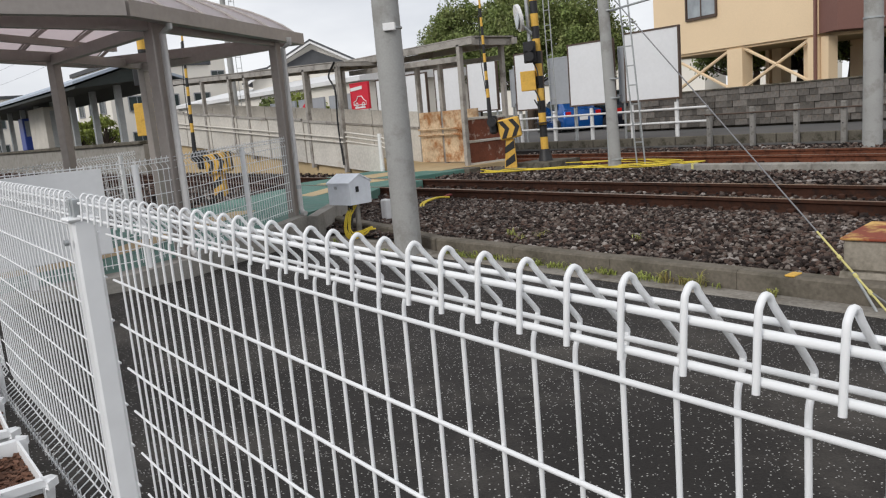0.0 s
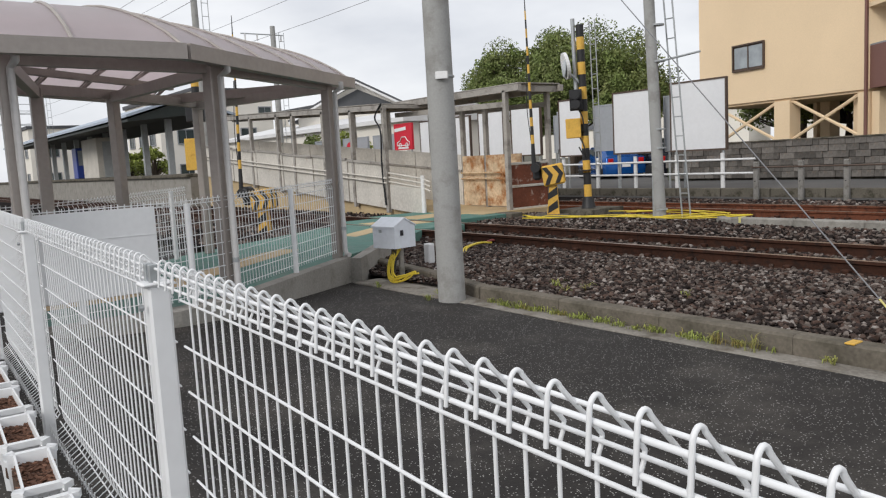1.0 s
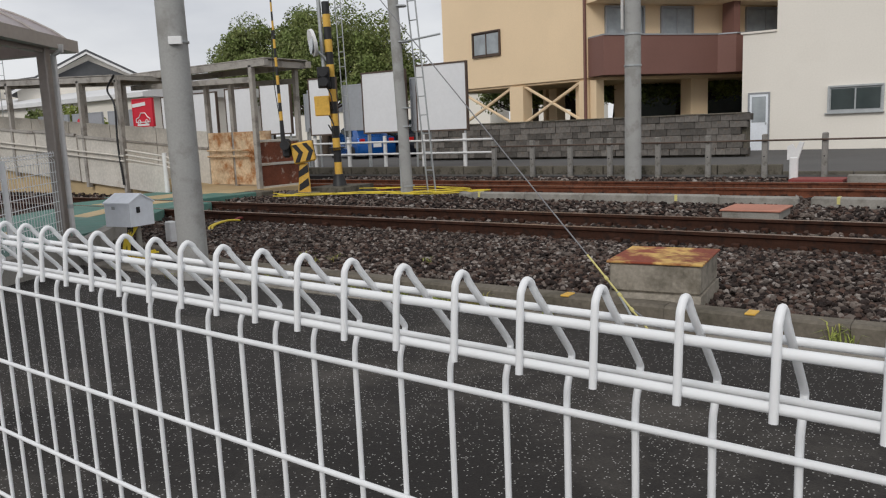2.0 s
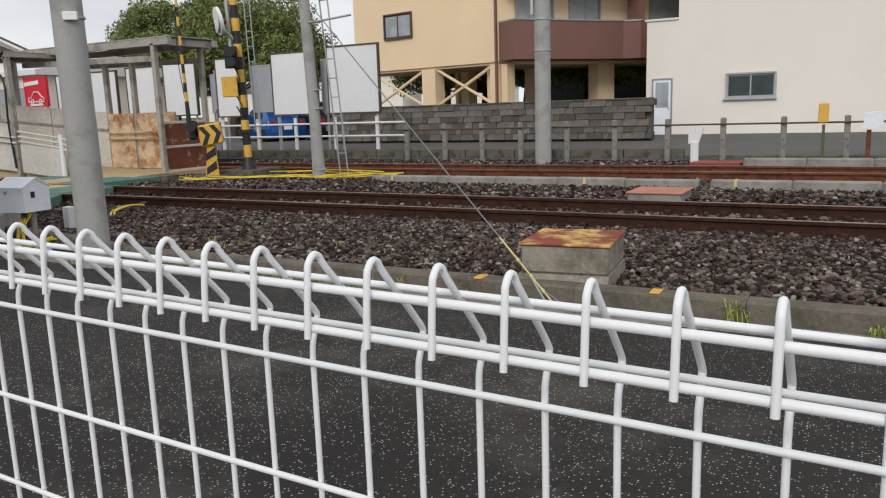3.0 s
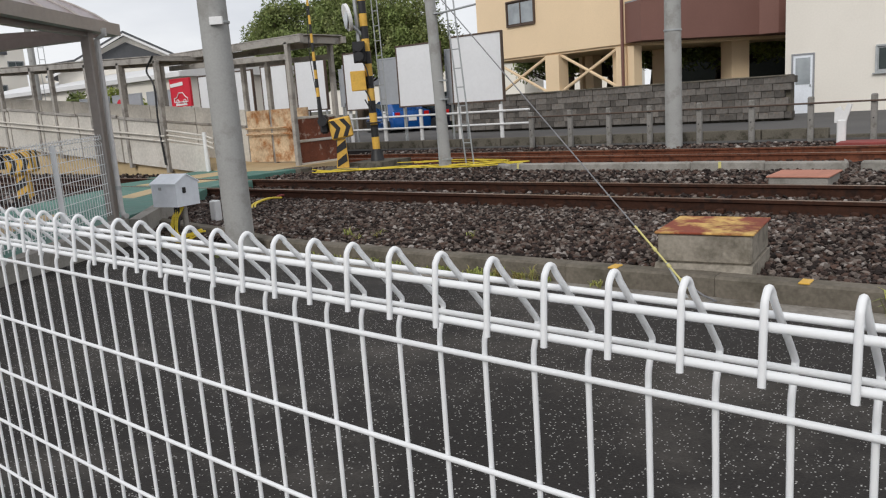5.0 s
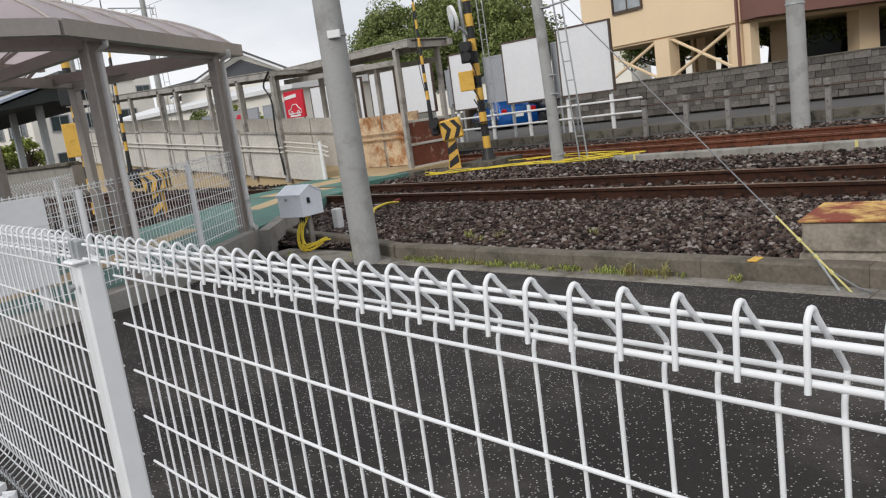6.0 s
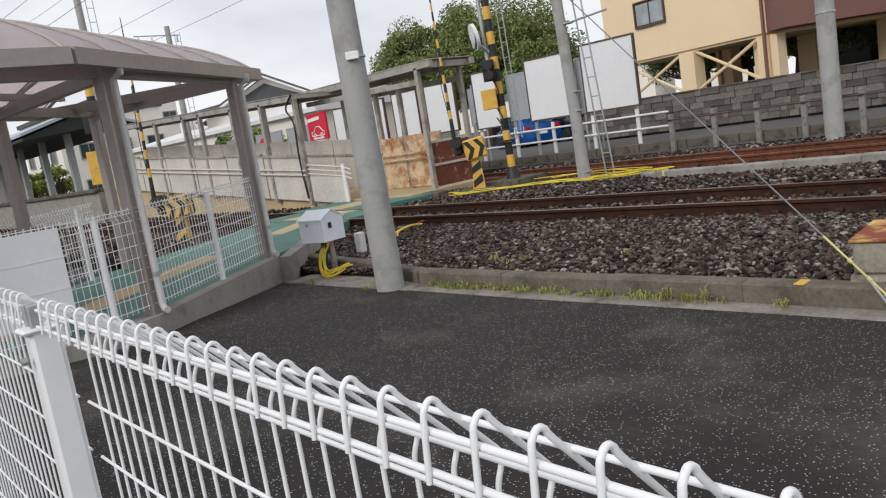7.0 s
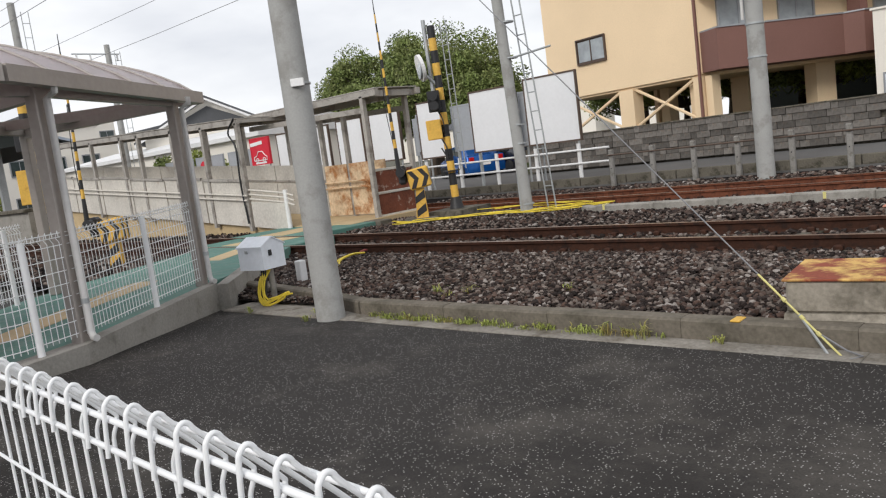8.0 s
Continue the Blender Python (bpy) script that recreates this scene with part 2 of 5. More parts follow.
ROOF_SHEET.node_tree.links.new(_t.outputs[0], _m.inputs[2])
ROOF_SHEET.node_tree.links.new(_m.outputs[0], _o.inputs["Surface"])


# ---------------------------------------------------------------- mesh tools
class Geo:
    """Gathers vertices and faces of one mesh."""

    def __init__(self):
        self.v, self.f = [], []

    def add(self, verts, faces):
        k = len(self.v)
        self.v += [tuple(p) for p in verts]
        self.f += [tuple(i + k for i in q) for q in faces]
        return self

    def box(self, lo, hi, m=None, bev=0.0):
        (x0, y0, z0), (x1, y1, z1) = lo, hi
        if bev:
            b = min(bev, (x1 - x0) * .45, (y1 - y0) * .45, (z1 - z0) * .45)
            vs = []
            for z, i in ((z0, b), (z0 + b, 0), (z1 - b, 0), (z1, b)):
                vs += [(x0 + i + (0 if i else b), y0 + i, z), (x1 - i - (0 if i else b), y0 + i, z), (x1 - i, y0 + i + (0 if i else b), z), (x1 - i, y1 - i - (0 if i else b), z),
                       (x1 - i - (0 if i else b), y1 - i, z), (x0 + i + (0 if i else b), y1 - i, z), (x0 + i, y1 - i - (0 if i else b), z), (x0 + i, y0 + i + (0 if i else b), z)]
            fs = [tuple(range(7, -1, -1)), tuple(range(24, 32))]
            for r in range(3):
                fs += [(8 * r + i, 8 * r + (i + 1) % 8, 8 * r + 8 + (i + 1) % 8, 8 * r + 8 + i) for i in range(8)]
        else:
            vs = [(x0, y0, z0), (x1, y0, z0), (x1, y1, z0), (x0, y1, z0), (x0, y0, z1), (x1, y0, z1), (x1, y1, z1), (x0, y1, z1)]
            fs = [(3, 2, 1, 0), (4, 5, 6, 7), (0, 1, 5, 4), (1, 2, 6, 5), (2, 3, 7, 6), (3, 0, 4, 7)]
        if m is not None:
            vs = [m @ Vector(p) for p in vs]
        return self.add(vs, fs)

    def tube(self, path, r, n=6, r2=None, caps=True):
        path = [Vector(p) for p in path]
        k, rings = len(path), []
        side = None
        for i, p in enumerate(path):
            d = (path[min(i + 1, k - 1)] - path[max(i - 1, 0)]).normalized()
            if side is None:
                side = d.orthogonal().normalized()
            side = (side - d * side.dot(d)).normalized()
            up = d.cross(side)
            rr = r + ((r2 if r2 is not None else r) - r) * i / max(1, k - 1)
            rings.append([p + (side * math.cos(2 * math.pi * j / n) + up * math.sin(2 * math.pi * j / n)) * rr for j in range(n)])
        fs = []
        for i in range(k - 1):
            fs += [(i * n + j, i * n + (j + 1) % n, (i + 1) * n + (j + 1) % n, (i + 1) * n + j) for j in range(n)]
        if caps:
            fs += [tuple(range(n - 1, -1, -1)), tuple((k - 1) * n + j for j in range(n))]
        return self.add([q for ring in rings for q in ring], fs)

    def prism(self, poly, a, b, axis="x"):
        """A closed outline, given in the two other axes, drawn from a to b along axis."""
        put = {"x": lambda t, p: (t, p[0], p[1]), "y": lambda t, p: (p[0], t, p[1]), "z": lambda t, p: (p[0], p[1], t)}[axis]
        n = len(poly)
        vs = [put(a, p) for p in poly] + [put(b, p) for p in poly]
        fs = [tuple(range(n)), tuple(range(2 * n - 1, n - 1, -1))] + [(i, i + n, (i + 1) % n + n, (i + 1) % n) for i in range(n)]
        return self.add(vs, fs)

    def mesh(self, name, material, smooth=False):
        me = bpy.data.meshes.new(name)
        me.from_pydata(self.v, [], self.f)
        me.materials.append(material)
        bm = bmesh.new()
        bm.from_mesh(me)
        bmesh.ops.recalc_face_normals(bm, faces=bm.faces)
        bm.to_mesh(me)
        bm.free()
        if smooth:
            me.polygons.foreach_set("use_smooth", [True] * len(me.polygons))
            me.set_sharp_from_angle(angle=radians(62))
        return me


def thing(name, label, category, at=(0, 0, 0), rz=0, group="", kind=""):
    ob = new(name)
    ob.empty_display_size = 0.1
    ob.matrix_world = pose(*at, 0, 0, rz)
    return tagged(ob, label, category, group, kind)


def part(name, geo, material, parent=None, label="", smooth=False):
    """One mesh object under a thing or a part, in the thing's own axes."""
    ob = new(name, geo if isinstance(geo, bpy.types.Mesh) else geo.mesh(name, material, smooth))
    ob.parent = parent
    if label:
        ob["label"] = label
    return ob


def solid(name, geo, material, label, category, kind="", group="", smooth=False):
    return tagged(part(name, geo, material, None, "", smooth), label, category, group, kind)


def box_part(name, lo, hi, material, parent, label="", bev=0.004):
    return part(name, Geo().box(lo, hi, bev=bev), material, parent, label)


def curve_points(points, n=6):
    """A smooth line through the points."""
    pts = [Vector(p) for p in points]
    ext = [pts[0] * 2 - pts[1]] + pts + [pts[-1] * 2 - pts[-2]]
    out = []
    for i in range(1, len(ext) - 2):
        a, b, c, d = ext[i - 1:i + 3]
        for j in range(n):
            t = j / n
            out.append(0.5 * ((2 * b) + (c - a) * t + (2 * a - 5 * b + 4 * c - d) * t * t + (3 * b - a - 3 * c + d) * t ** 3))
    return out + [pts[-1]]


def yard_z(y):
    """The yard falls gently from the fence to the kerb."""
    rise = 0.17 * max(0.0, min(1.0, (1.3 - y) / 0.9))
    return rise + (0.14 if y < 0.4 else max(0.0, 0.14 - 0.036 * (y - 0.4)))

# ---------------------------------------------------------------- ground, yard, kerb
solid("ground", Geo().add([(-600, -600, -0.2), (600, -600, -0.2), (600, 600, -0.2), (-600, 600, -0.2)], [(0, 1, 2, 3)]), EARTH,
      "bare brown earth reaching to the horizon", "ground", "structure")

g = Geo()
nx, ys = 40, [-9, -4, 0.0, 0.4] + [0.4 + 3.88 * i / 14 for i in range(1, 15)]
for y in ys:
    for i in range(nx + 1):
        x = -14 + 28 * i / nx
        g.v.append((x, y, yard_z(y) + 0.012 * noise.noise((x * 0.6, y * 0.8, 0))))
for j in range(len(ys) - 1):
    for i in range(nx):
        k = j * (nx + 1) + i
        g.f.append((k, k + 1, k + nx + 2, k + nx + 1))
solid("pavement", g, ASPHALT, "dark asphalt yard with pale stone chips", "pavement", "structure", smooth=True)

g = Geo()
for i in range(12):
    x = -6.9 + i * 1.8
    g.box((x + 0.001, 4.27, -0.15), (x + 1.799, 4.462, 0.008 + random.uniform(-.002, .002)), bev=0.004)
solid("gutter_strip", g, GUTTER, "worn dirty concrete gutter strip beside the asphalt", "gutter", "structure")

solid("gravel_margin", Geo().box((-7.5, 4.25, -0.15), (-5.5, 4.68, 0.016), bev=0.01), GUTTER, "stained concrete margin below the relay box", "margin", "structure")
kerb = thing("kerb", "weathered mossy concrete kerb holding back the ballast", "kerb", kind="structure")
kg = Geo().prism([(4.45, -0.15), (4.455, 0.115), (4.47, 0.13), (4.585, 0.13), (4.6, 0.115), (4.6, -0.15)], 0.0, 0.997).mesh("kerb_stone", KERB)
for i in range(20):
    k = part("kerb_stone", kg, None, kerb)
    k.location = (-5.55 + i * 1.0, random.uniform(-.003, .003), random.uniform(-.003, .003))
for (x0, y0), (x1, y1) in (((-5.56, 4.525), (-6.68, 4.79)), ((-6.69, 4.79), (-8.3, 5.06))):
    L, a = math.hypot(x1 - x0, y1 - y0), math.degrees(math.atan2(y1 - y0, x1 - x0))
    k = part("kerb_stone", Geo().prism([(-0.075, -0.15), (-0.07, 0.115), (-0.055, 0.13), (0.055, 0.13), (0.07, 0.115), (0.075, -0.15)], 0.0, L - 0.004), KERB, kerb)
    k.matrix_world = pose(x0, y0, 0, 0, 0, a)
for x in (-2.24, -1.09):
    solid("cable_marker", Geo().box((x, 4.455, 0.127), (x + 0.06, 4.56, 0.139), bev=0.004), YELLOW,
          "small yellow painted cable marker on the kerb", "marker", group="cable markers on the kerb")

# ---------------------------------------------------------------- ballast
def bed_z(y):
    """Height of the stone bed across the tracks."""
    near = min(abs(y - 8.0), abs(y - 12.95))
    z = 0.02 if near < 0.9 else 0.02 + 0.05 * min(1, (near - 0.9) / 0.8)
    return z - max(0, (5.0 - y)) * 0.03


g = Geo()
ysb = [4.58 + 0.3 * i for i in range(33)]
for y in ysb:
    for i in range(61):
        x = -75 + 120 * i / 60
        g.v.append((x, y, bed_z(y) - 0.02))
for j in range(len(ysb) - 1):
    for i in range(60):
        k = j * 61 + i
        g.f.append((k, k + 1, k + 62, k + 61))
solid("ballast_bed", g, BALLAST_BED, "bed of railway ballast, coloured near-black as shade between the stones", "ballast", "structure")


def stones(name, count, x0, x1, y0, y1, smin, smax, seed, label):
    """Broken stones laid loosely, each a rough twelve-cornered lump."""
    rnd = np.random.RandomState(seed)
    t = (1 + 5 ** 0.5) / 2
    ico = np.array([(-1, t, 0), (1, t, 0), (-1, -t, 0), (1, -t, 0), (0, -1, t), (0, 1, t), (0, -1, -t), (0, 1, -t), (t, 0, -1), (t, 0, 1), (-t, 0, -1), (-t, 0, 1)]) / 1.9
    tri = np.array([int(c, 16) for c in "0b505101707a0ab1595b4ba2a7671839434232636838949524b62a867981"]).reshape(-1, 3)
    pos = np.stack([rnd.uniform(x0, x1, count), rnd.uniform(y0, y1, count)], 1)
    size = rnd.uniform(smin, smax, count)
    v = np.repeat(ico[None], count, 0) * (1 + rnd.uniform(-.32, .32, (count, 12, 1)))
    v *= rnd.uniform((.75, .75, .5), (1.25, 1.25, .9), (count, 3))[:, None]
    a = rnd.uniform(0, 6.28, count)
    c, s = np.cos(a)[:, None], np.sin(a)[:, None]
    tilt = rnd.uniform(-.5, .5, count)[:, None]
    vx, vy, vz = v[..., 0], v[..., 1], v[..., 2]
    vz, vx = vz * np.cos(tilt) - vx * np.sin(tilt), vx * np.cos(tilt) + vz * np.sin(tilt)
    z = np.array([bed_z(y) for y in pos[:, 1]]) + rnd.uniform(-.028, .016, count)
    out = np.stack([(vx * c - vy * s) * size[:, None] + pos[:, :1], (vx * s + vy * c) * size[:, None] + pos[:, 1:], vz * size[:, None] + z[:, None]], 2).reshape(-1, 3)
    faces = (tri[None] + (np.arange(count) * 12)[:, None, None]).reshape(-1, 3)
    me = bpy.data.meshes.new(name)
    me.from_pydata(out.tolist(), [], faces.tolist())
    me.materials.append(STONE)
    ob = tagged(new(name, me), label, "ballast", kind="stuff")
    return ob


STONE_LABEL = "loose brown-grey broken railway ballast stones"
stones("ballast_stones", 52000, -9.2, 3.2, 4.62, 7.35, 0.013, 0.027, 1, STONE_LABEL)
stones("ballast_stones", 26000, -14, 4.0, 7.2, 12.4, 0.018, 0.035, 2, STONE_LABEL)
stones("ballast_stones", 9000, -30, 8.0, 8.9, 12.3, 0.02, 0.038, 3, STONE_LABEL)
stones("ballast_stones", 3500, -26, 10.0, 13.9, 14.3, 0.025, 0.042, 4, STONE_LABEL)
stones("ballast_stones", 4000, -30, -9, 4.7, 7.4, 0.03, 0.055, 5, STONE_LABEL)

# ---------------------------------------------------------------- tracks
def rail_profile(y):
    half = [(0.0325, 0.15), (0.0325, 0.122), (0.012, 0.108), (0.0085, 0.09), (0.0085, 0.035), (0.02, 0.022), (0.062, 0.012), (0.062, 0.0)]
    return [(y + a, b) for a, b in half] + [(y - a, b) for a, b in reversed(half)]


sleeper_mesh = Geo().prism([(-1.0, -0.12), (-1.0, 0.005), (-0.75, 0.02), (0.75, 0.02), (1.0, 0.005), (1.0, -0.12)], -0.11, 0.11).mesh("sleeper", CONCRETE_OLD)
clip_mesh = Geo().box((-0.04, 0.05, 0.0), (0.04, 0.13, 0.05), bev=0.01).mesh("rail_clip", RAIL)
for y0 in (7.48, 12.35):
    track = thing("railway_track", "rusty narrow-gauge railway track on concrete sleepers in ballast", "railway track", group="railway tracks")
    for dy in (0, 1.12):
        r = part("rail", Geo().prism(rail_profile(y0 + dy), -75, 45), RAIL if y0 < 10 else RAIL_RED, track)
        part("running_surface", Geo().box((-75, y0 + dy - 0.026, 0.1505), (45, y0 + dy + 0.026, 0.1535)), RAIL_TOP, r, "dull worn rail top")
    for i in range(70):
        x = -28 + i * 0.58
        s = part("sleeper", sleeper_mesh, None, track)
        s.location = (x, y0 + 0.56, 0.0)
        if -12 < x < 5:
            for yy in (0, 1.12):
                c = part("rail_clip", clip_mesh, None, track)
                c.location = (x, y0 + yy, 0.02)
                c = part("rail_clip", clip_mesh, None, track)
                c.matrix_local = pose(x, y0 + yy, 0.02, 0, 0, 180)

# ---------------------------------------------------------------- front fence
FENCE_X, FENCE_Y, FENCE_Z, FENCE_TURN = -0.5744, 0.4368, 1.1458, -1.66
fence = thing("mesh_fence", "white powder-coated welded wire fence with triangular top loops", "fence", (FENCE_X, FENCE_Y, FENCE_Z), FENCE_TURN)
PITCH = 0.05
FALL = -0.0112
POSTS = (-5.28, -3.28, -1.28, 0.72)
hook = [(-0.0112, -0.0605), (-0.0075, -0.0160), (-0.0052, -0.0076), (0.0002, -0.0030), (0.0062, -0.0058), (0.0125, -0.0145), (0.0545, -0.060), (0.0585, -0.068), (0.0572, -0.075), (0.0535, -0.083), (0.0512, -0.090), (0.0505, -0.10), (0.0520, -0.86)]
low = [(0.0520, -0.86), (0.055, -0.885), (0.062, -0.905), (0.05, -0.92), (-0.002, -0.955), (-0.002, -0.90)]
wire_mesh = Geo().tube(curve_points([(0, n, z) for n, z in hook[:-1]], 3) + [(0, n, z) for n, z in hook[-1:] + low[1:]], 0.0025, 8).mesh("vertical_wire", WHITE, smooth=True)
for a, b in zip(POSTS[:-1], POSTS[1:]):
    panel = part("mesh_panel", Geo().tube([(a + 0.03, -0.002, -0.0255 + FALL * a), (b - 0.03, -0.002, -0.0255 + FALL * b)], 0.0031, 12), WHITE, fence, smooth=True)
    for n, z, r in [(-0.006, -0.054, 0.0031), (0.0555, -0.0705, 0.0026), (0.0275, -0.0265, 0.0026)] + [(0.0458 + 0.0003 * i, -0.1025 - 0.1052 * i, 0.0027) for i in range(8)] + [(0.045, -0.912, 0.0026), (0.004, -0.945, 0.003)]:
        part("horizontal_wire", Geo().tube([(a + 0.03, n, z + FALL * a), (b - 0.03, n, z + FALL * b)], r, 10), WHITE, panel, smooth=True)
    k = math.ceil((a + 0.035) / PITCH)
    while k * PITCH < b - 0.035:
        w = part("vertical_wire", wire_mesh, None, panel)
        w.location = (k * PITCH, 0, FALL * k * PITCH)
        k += 1
for s in POSTS:
    p = part("post", Geo().box((s - 0.024, -0.020, -1.02 + FALL * s), (s + 0.024, 0.030, -0.062 + FALL * s), bev=0.006), WHITE, fence)
    part("post_cap", Geo().box((s - 0.029, -0.032, -0.066 + FALL * s), (s + 0.029, 0.030, -0.056 + FALL * s), bev=0.004), WHITE, p)
    for d in (-0.024, 0.010):
        part("clamp", Geo().box((s + d, -0.014, -0.062 + FALL * s), (s + d + 0.013, 0.006, -0.016 + FALL * s), bev=0.002), STEEL, p, "grey steel panel clamp")
    part("bolt", Geo().tube([(s + 0.012, -0.04, -0.11 + FALL * s), (s + 0.012, -0.03, -0.11 + FALL * s)], 0.007, 8), STEEL, p)

# ---------------------------------------------------------------- poles, wires
def concrete_pole(at, r, r_top, h, lean, label):
    t = thing("utility_pole", label, "pole", at)
    top = (lean[0] * h, lean[1] * h, h)
    shaft = part("shaft", Geo().tube([(0, 0, -0.3), (lean[0] * h * .5, lean[1] * h * .5, h * .5), top], r, 28, r_top, True), CONCRETE_POLE, t, smooth=True)
    return t, shaft


pole, shaft = concrete_pole((-5.74, 4.27, 0), 0.128, 0.10, 9, (-0.004, -0.003), "tall grey concrete utility pole at the kerb")
part("tag", Geo().box((-0.01, -0.150, 2.02), (0.10, -0.115, 2.085), pose(0, 0, 0, 0, 0, 38), 0.003), TAGM, shaft, "small white plate")
for z in (2.05,):
    part("band", Geo().tube([(0, 0, z - 0.008), (0, 0, z + 0.008)], 0.123, 28), STEEL, shaft, "thin steel band")

pole, shaft = concrete_pole((-8.5, 10.98, 0), 0.10, 0.08, 9, (-0.026, -0.023), "slim grey concrete pole between the tracks")
part("conduit", Geo().tube([(-0.13, -0.02, 0), (-0.13, -0.02, 2.3)], 0.028, 10), STEEL, shaft, "grey cable conduit", True)
for z in (0.25, 1.3, 1.62, 2.75, 3.35, 4.3):
    part("band", Geo().tube([(0, 0, z - 0.012), (0, 0, z + 0.012)], 0.112, 20), STEEL, shaft)
part("bracket_arm", Geo().tube([(0.05, 0, 2.75), (0.75, 0.1, 2.82)], 0.018, 8), STEEL, shaft)

pole, shaft = concrete_pole((-5.85, 14.9, 0), 0.165, 0.13, 11, (0, 0), "stout grey concrete pole beyond the far track")
for z in (2.3, 2.9, 4.05):
    part("band", Geo().tube([(0, 0, z - 0.015), (0, 0, z + 0.015)], 0.172, 24), STEEL, shaft)
part("junction_tube", Geo().tube([(-0.19, -0.06, 3.0), (-0.19, -0.06, 4.0)], 0.03, 10), PIPE, shaft)

ladder = thing("pole_ladder", "galvanised steel ladder standing by the slim concrete pole", "ladder", (-8.3, 11.42, 0))
for x in (-0.085, 0.085):
    part("ladder_rail", Geo().tube([(x, 0, 0), (x - 0.25, -0.22, 5.0)], 0.014, 8), STEEL, ladder)
for i in range(14):
    z = 0.5 + 0.33 * i
    dx, dy = -0.05 * z, -0.044 * z
    part("rung", Geo().tube([(-0.085 + dx, dy, z), (0.085 + dx, dy, z)], 0.010, 6), STEEL, ladder)

ax, ay = -1.61, 4.36
guy = thing("guy_wire", "thin steel guy wire with a yellow cover near the ground", "guy wire", (ax, ay, 0))
gv = Vector((-6.65, 2.69, 5.5))
part("strand", Geo().tube([gv * 0.066, gv * 1.0], 0.0045, 6), WIRE, guy)
part("cover", Geo().tube([(0, 0, 0.0), gv * 0.03, gv * 0.072], 0.0062, 8), ROPE, guy, "yellow plastic guy cover")
for s in (0.017, 0.031, 0.047):
    part("clip", Geo().tube([gv * s, gv * (s + 0.003)], 0.011, 8), ROPE, guy)
part("anchor_loop", Geo().tube([(0.05, -0.05, 0.004), (0.1, 0.0, 0.012), (0.02, 0.02, 0.03), gv * 0.02], 0.006, 6), WIRE, guy)
part("anchor_rod", Geo().tube([(0.01, -0.02, -0.1), gv * 0.035], 0.008, 6), STEEL, guy)

portal = thing("catenary_portal", "distant grey steel catenary portal over the tracks", "portal", (-80, 4.6, 0))
for y in (0, 9.4):
    part("post", Geo().tube([(0, y, -0.2), (0, y, 8.6)], 0.15, 8), STEEL, portal)
for z in (6.3, 6.4, 7.3, 7.4, 7.6, 8.2):
    part("beam", Geo().tube([(0, 0, z), (0, 9.4, z)], 0.03, 6), STEEL, portal)
for i, (y, z) in enumerate(((8.04, 6.3), (8.04, 7.3), (12.9, 6.4), (12.9, 7.4), (10.5, 8.2), (5.6, 7.6))):
    pts = [(-80 + 8 * j, y, z - 0.25 * math.sin(math.pi * ((j * 8) % 40) / 40)) for j in range(17)]
    solid("overhead_wire", Geo().tube(pts, 0.008, 5), WIRE, "thin grey overhead railway wire", "wire", group="overhead wires")

# ---------------------------------------------------------------- pit block, troughs, slabs by the track
pit = thing("cable_pit", "weathered concrete cable pit with a rusty orange steel lid", "cable pit", (-1.96, 4.60, 0), 6.5)
part("base", Geo().prism([(-0.15, -0.15), (-0.14, 0.02), (-0.02, 0.163), (0.6, 0.163), (0.6, -0.15)], -0.01, 0.575), PIT_BODY, pit)
part("body", Geo().box((0, 0, 0.165), (0.565, 0.595, 0.345), bev=0.012), PIT_BODY, pit)
part("lid", Geo().box((-0.015, -0.015, 0.347), (0.58, 0.61, 0.362), bev=0.004), RUST_LID, pit, "rusty lid with worn yellow paint")

pit = thing("trough_cover", "low concrete cable box with a faded salmon lid", "cable box", (-2.52, 9.15, 0))
part("body", Geo().box((0, 0, -0.1), (0.62, 0.62, 0.16), bev=0.01), CONCRETE, pit)
part("lid", Geo().box((-0.02, -0.02, 0.162), (0.64, 0.66, 0.18), bev=0.004), SALMON, pit, "faded salmon lid")
pit = thing("trough_cover", "flat faded red slab lying by the far track", "cable box", (-2.85, 14.35, 0))
part("lid", Geo().box((0, 0, -0.05), (0.85, 0.6, 0.13), bev=0.01), RED_PAINT, pit)

trough = thing("cable_trough", "long pale concrete cable trough between the tracks", "cable trough")
tm = Geo().box((0, -0.07, -0.06), (0.997, 0.07, 0.185), bev=0.02).mesh("trough_piece", CONCRETE)
for i in range(5):
    part("trough_piece", tm, None, trough).location = (-7.0 + i, 10.78, random.uniform(-.006, .006))
for i in range(8):
    part("trough_piece", tm, None, trough).location = (-1.85 + i, 10.78, random.uniform(-.006, .006))
end = part("trough_piece", tm, None, trough)
end.matrix_local = pose(-7.4, 11.05, -0.03, 0, 0, -32) @ Matrix.Diagonal((0.5, 1, 1, 1))
for x in (-6.86, -3.6, -1.55):
    part("yellow_mark", Geo().box((x, 10.706, 0.10), (x + 0.04, 10.852, 0.189), bev=0.002), ROPE, trough, "yellow mark")
for i in range(9):
    part("trough_piece", tm, None, trough).location = (-1.95 + i, 14.5, 0.02)

